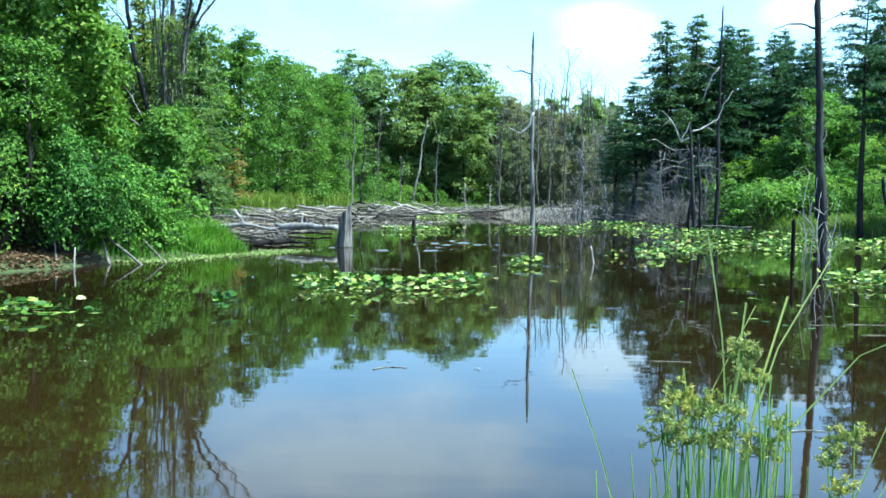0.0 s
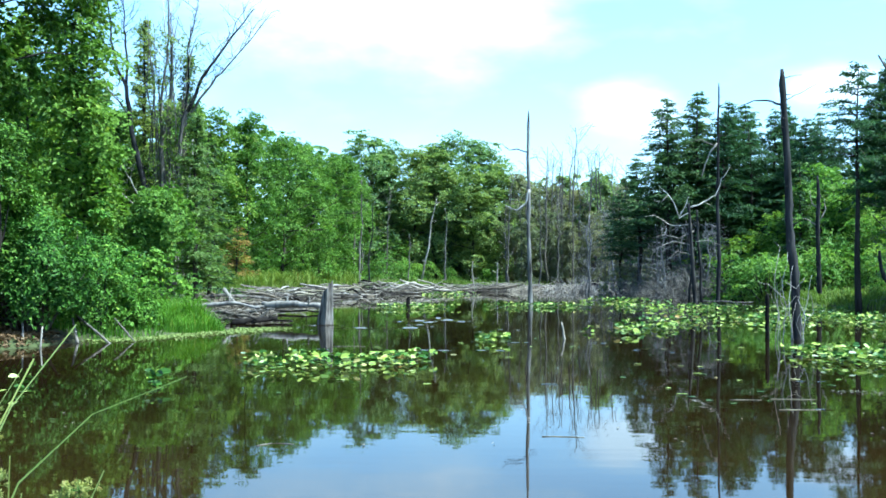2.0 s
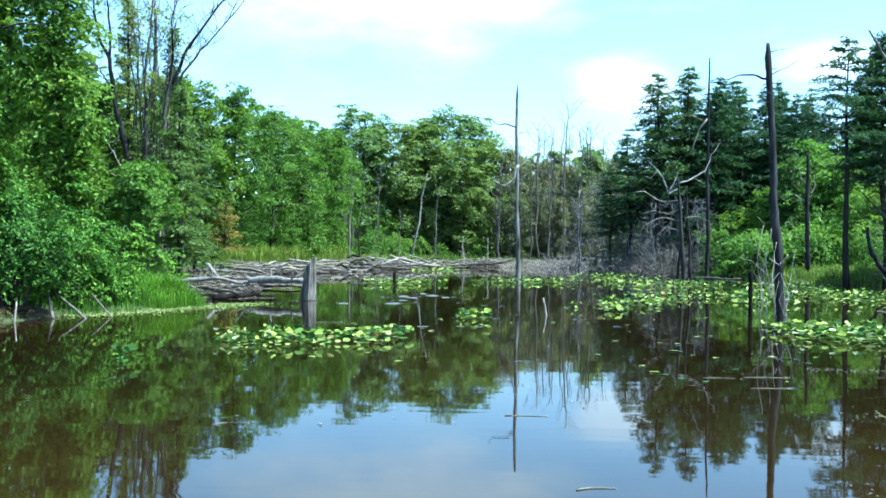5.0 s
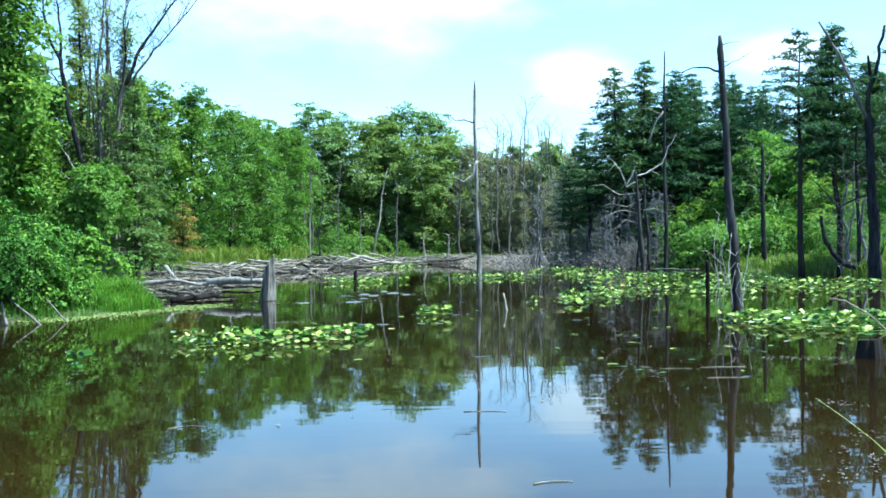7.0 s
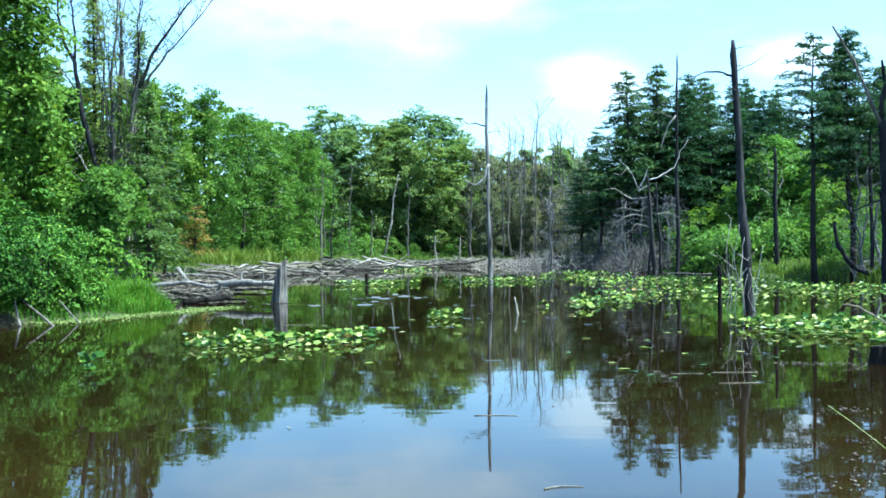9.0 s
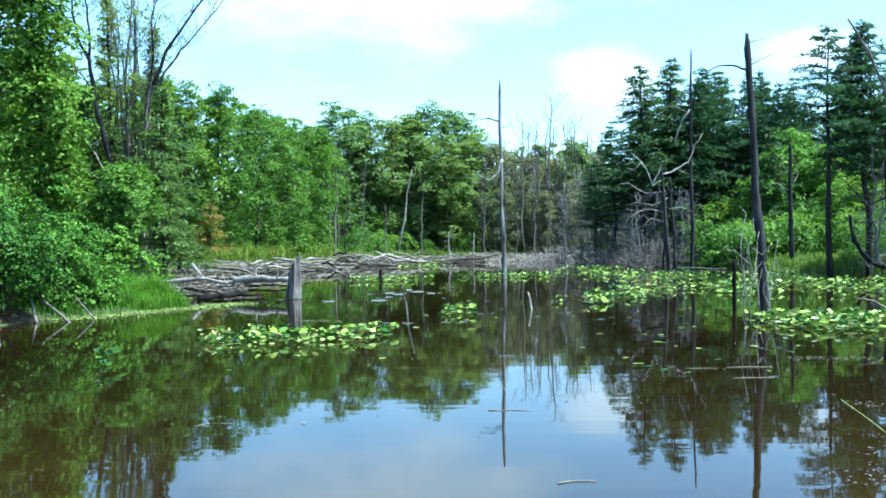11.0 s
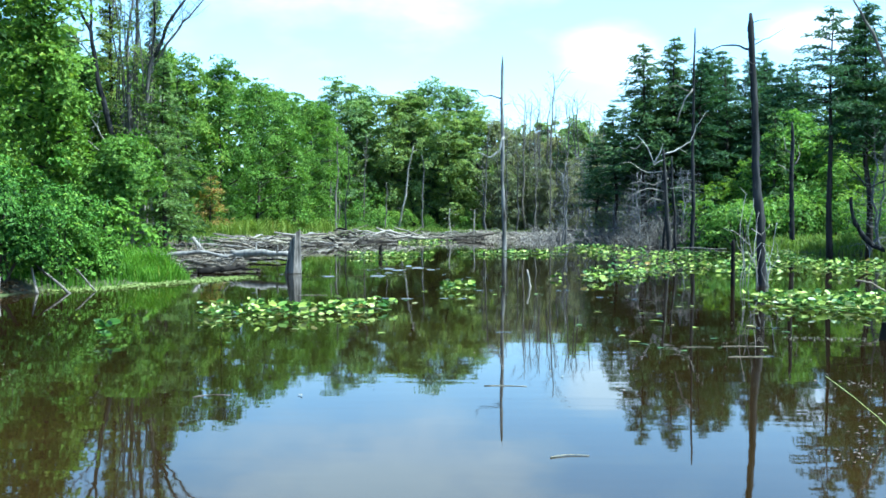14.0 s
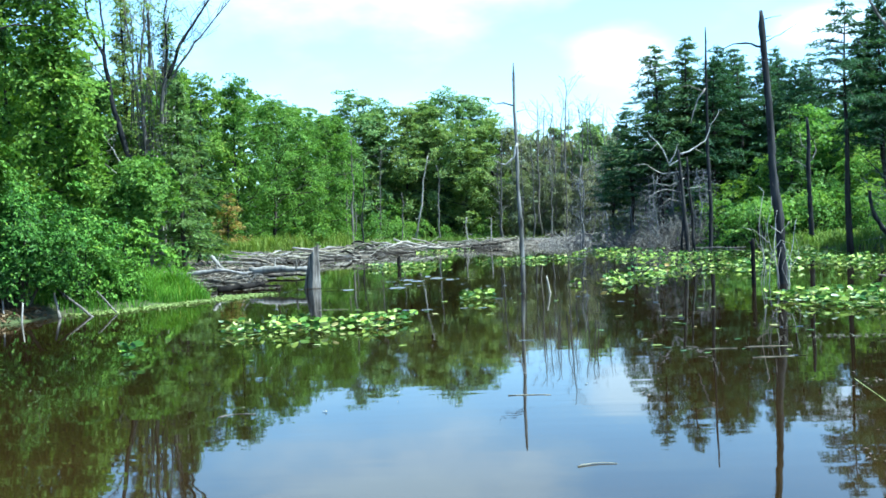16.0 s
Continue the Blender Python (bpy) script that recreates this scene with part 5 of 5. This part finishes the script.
def rush_stem(ob, rng, foot, tip, head=0.0, r=0.004, bend=0.05, mat="reed"):
    w = Tubes()
    line = bent(rng, foot, tip, 8, 0.02, bend)
    w.add(line, np.linspace(r, r * 0.45, 8), 6)
    st = part("stem", w.mesh("stem", M[mat]), ob)
    if head:
        # rays of uneven length, each ending in a small round cluster of spikelets
        p = line[-1] - (line[-1] - line[-2]) * 0.12
        t, cs, nn, al = Tubes(), [], [], []
        for k in range(18):
            d = unit(rng.normal(size=3) * np.array([1, 1, 0.7]) + np.array([0, 0, 0.55]))
            e = p + d * head * rng.uniform(0.25, 1.1)
            t.add(bent(rng, p, e, 4, 0.08), np.linspace(0.0009, 0.0005, 4), 4, False)
            q = unit(rng.normal(size=(16, 3)))
            cs.append(e + q * 0.0045)
            al.append(q)
            nn.append(unit(np.cross(q, rng.normal(size=(16, 3)))))
        part("seed_head", t.mesh("seed_head", M["reed"]), st, "loose green-brown seed head", "stuff")
        part("seed_tuft", leaf_mesh("seed_tuft", np.concatenate(cs), np.concatenate(nn), 0.0085, 0.003, M["spike"], rng, np.concatenate(al)), st, "tiny yellow-brown spikelets", "stuff")
    return st


def blade(ob, rng, foot, tip, width=0.009, sag=0.15, arch=()):
    """A folded leaf blade from foot to tip, over points between if it arches."""
    pts = np.array([foot, *arch, tip], float)
    if len(pts) == 2:
        line = bent(rng, foot, tip, 10, 0.015, sag)
    else:
        u = np.concatenate([[0], np.cumsum(np.linalg.norm(np.diff(pts, axis=0), axis=1))])
        line = np.stack([np.interp(np.linspace(0, u[-1], 10), u, pts[:, j]) for j in range(3)], -1)
        for _ in range(2):
            line[1:-1] = 0.25 * line[:-2] + 0.5 * line[1:-1] + 0.25 * line[2:]
    d = unit(np.gradient(line, axis=0))
    s = unit(np.cross(d, np.array([0.25, 1.0, 0.2])))
    w = 1.3 * width * np.clip(np.sin(np.linspace(0.7, math.pi - 0.05, 10)), 0.3, 1)[:, None]
    nn = np.cross(d, s) * width * 0.2
    v = np.concatenate([line - s * w / 2 + nn, line, line + s * w / 2 + nn])
    k = 10
    f = [(i, i + 1, k + i + 1, k + i) for i in range(k - 1)] + [(k + i, k + i + 1, 2 * k + i + 1, 2 * k + i) for i in range(k - 1)]
    return part("blade", mesh_of("blade", v, f, M["frond"], True), ob)


rush, rng, z0 = rush_clump(1, -1.31, 1.36, "dense clump of green rushes with loose seed heads")
base = np.array([-1.31, 1.36, z0])
HEADS = [(-1.39, 1.28, 1.36), (-1.37, 1.29, 1.36), (-1.41, 1.27, 1.31), (-1.35, 1.29, 1.34), (-1.33, 1.3, 1.34), (-1.29, 1.31, 1.34), (-1.37, 1.28, 1.3), (-1.33, 1.3, 1.3), (-1.31, 1.31, 1.29), (-1.41, 1.26, 1.34), (-1.25, 1.44, 1.4), (-1.24, 1.42, 1.37), (-1.25, 1.44, 1.42), (-1.22, 1.38, 1.28), (-1.23, 1.38, 1.26), (-1.2, 1.38, 1.3)]
for hd in HEADS:
    f = np.array([(hd[0] + 1.31) * 0.45 + rng.normal(0, 0.025), rng.normal(0, 0.03), -0.05])
    rush_stem(rush, rng, f, np.array(hd) - base, 0.034, rng.uniform(0.0022, 0.003), 0.01)
for k in range(24):
    f = np.array([rng.normal(-0.02, 0.055), rng.normal(0, 0.045), -0.05])
    h = rng.uniform(1.14, 1.37) - z0
    rush_stem(rush, rng, f, np.array([f[0] * 1.15 + rng.normal(0.035, 0.06), f[1] + rng.normal(0, 0.04), h]), 0.0, rng.uniform(0.0018, 0.0034), rng.uniform(-0.02, 0.04))
ARCHED = [((-1.17, 1.46, 1.48), [(-1.27, 1.38, 1.3), (-1.21, 1.43, 1.43)], 0.009), ((-1.1, 1.47, 1.54), [(-1.28, 1.38, 1.29), (-1.23, 1.42, 1.4), (-1.18, 1.44, 1.48)], 0.006), ((-1.51, 1.55, 1.34), [(-1.44, 1.4, 1.16), (-1.46, 1.45, 1.22)], 0.006),
          ((-0.9, 1.46, 1.452), [(-1.25, 1.39, 1.22), (-1.19, 1.42, 1.33), (-1.14, 1.44, 1.4), (-1.09, 1.45, 1.437), (-1.03, 1.46, 1.455), (-0.96, 1.46, 1.458)], 0.005), ((-1.41, 1.35, 1.28), [(-1.38, 1.34, 1.1)], 0.006), ((-1.35, 1.4, 1.37), [(-1.33, 1.36, 1.2)], 0.007), ((-1.21, 1.5, 1.46), [(-1.34, 1.45, 1.26), (-1.31, 1.48, 1.38), (-1.27, 1.5, 1.44)], 0.004),
          ((-1.28, 1.55, 1.58), [(-1.25, 1.46, 1.36), (-1.26, 1.52, 1.5)], 0.006), ((-1.24, 1.45, 1.47), [(-1.29, 1.4, 1.25)], 0.008), ((-1.26, 1.4, 1.38), [(-1.31, 1.38, 1.2)], 0.008)]
for tip, arch, wd in ARCHED:
    blade(rush, rng, (rng.normal(0.01, 0.03), rng.normal(0, 0.03), 0), np.array(tip) - base, wd, 0.0, [np.array(a) - base for a in arch])
for k in range(16):
    f = np.array([rng.normal(-0.01, 0.05), rng.normal(0, 0.04), 0])
    blade(rush, rng, f, (f[0] + rng.normal(0.07, 0.06), f[1] + rng.normal(0.03, 0.04), rng.uniform(1.12, 1.34) - z0), rng.uniform(0.004, 0.008), rng.uniform(0.0, 0.03))
rush2, rng, z0 = rush_clump(2, -1.13, 1.38, "small rush with open seed heads")
base = np.array([-1.13, 1.38, z0])
for hd in [(-1.1, 1.42, 1.27), (-1.12, 1.4, 1.24), (-1.07, 1.42, 1.28), (-1.1, 1.39, 1.2)]:
    rush_stem(rush2, rng, np.array([rng.normal(0, 0.012), rng.normal(0, 0.012), -0.05]), np.array(hd) - base, 0.03, 0.0022, 0.01)
blade(rush2, rng, (0, 0, 0), np.array((-1.02, 1.40, 1.30)) - base, 0.006, 0.0, [np.array((-1.11, 1.39, 1.18)) - base])
blade(rush2, rng, (0, 0, 0), np.array((-1.0, 1.43, 1.2)) - base, 0.005, 0.0, [np.array((-1.1, 1.39, 1.18)) - base])
reed, rng, z0 = rush_clump(3, 2.05, 1.75, "bent yellow reed stem at the water's edge")
base = np.array([2.05, 1.75, z0])
blade(reed, rng, (0, 0, -0.03), np.array((1.26, 3.4, 1.1)) - base, 0.007, 0.0, [np.array(a) - base for a in [(1.08, 2.2, 1.04), (1.14, 2.5, 1.08), (1.2, 2.8, 1.08), (1.23, 3.1, 1.09)]])
grass("near_grass", 2600, [(-1.5, 0.9, 2.5, 0.5), (1.8, 1.0, 2.5, 0.5), (-4.5, 1.0, 2.0, 0.8)], 0.35, 0.008, "grass", "short grass on the near bank", 4)
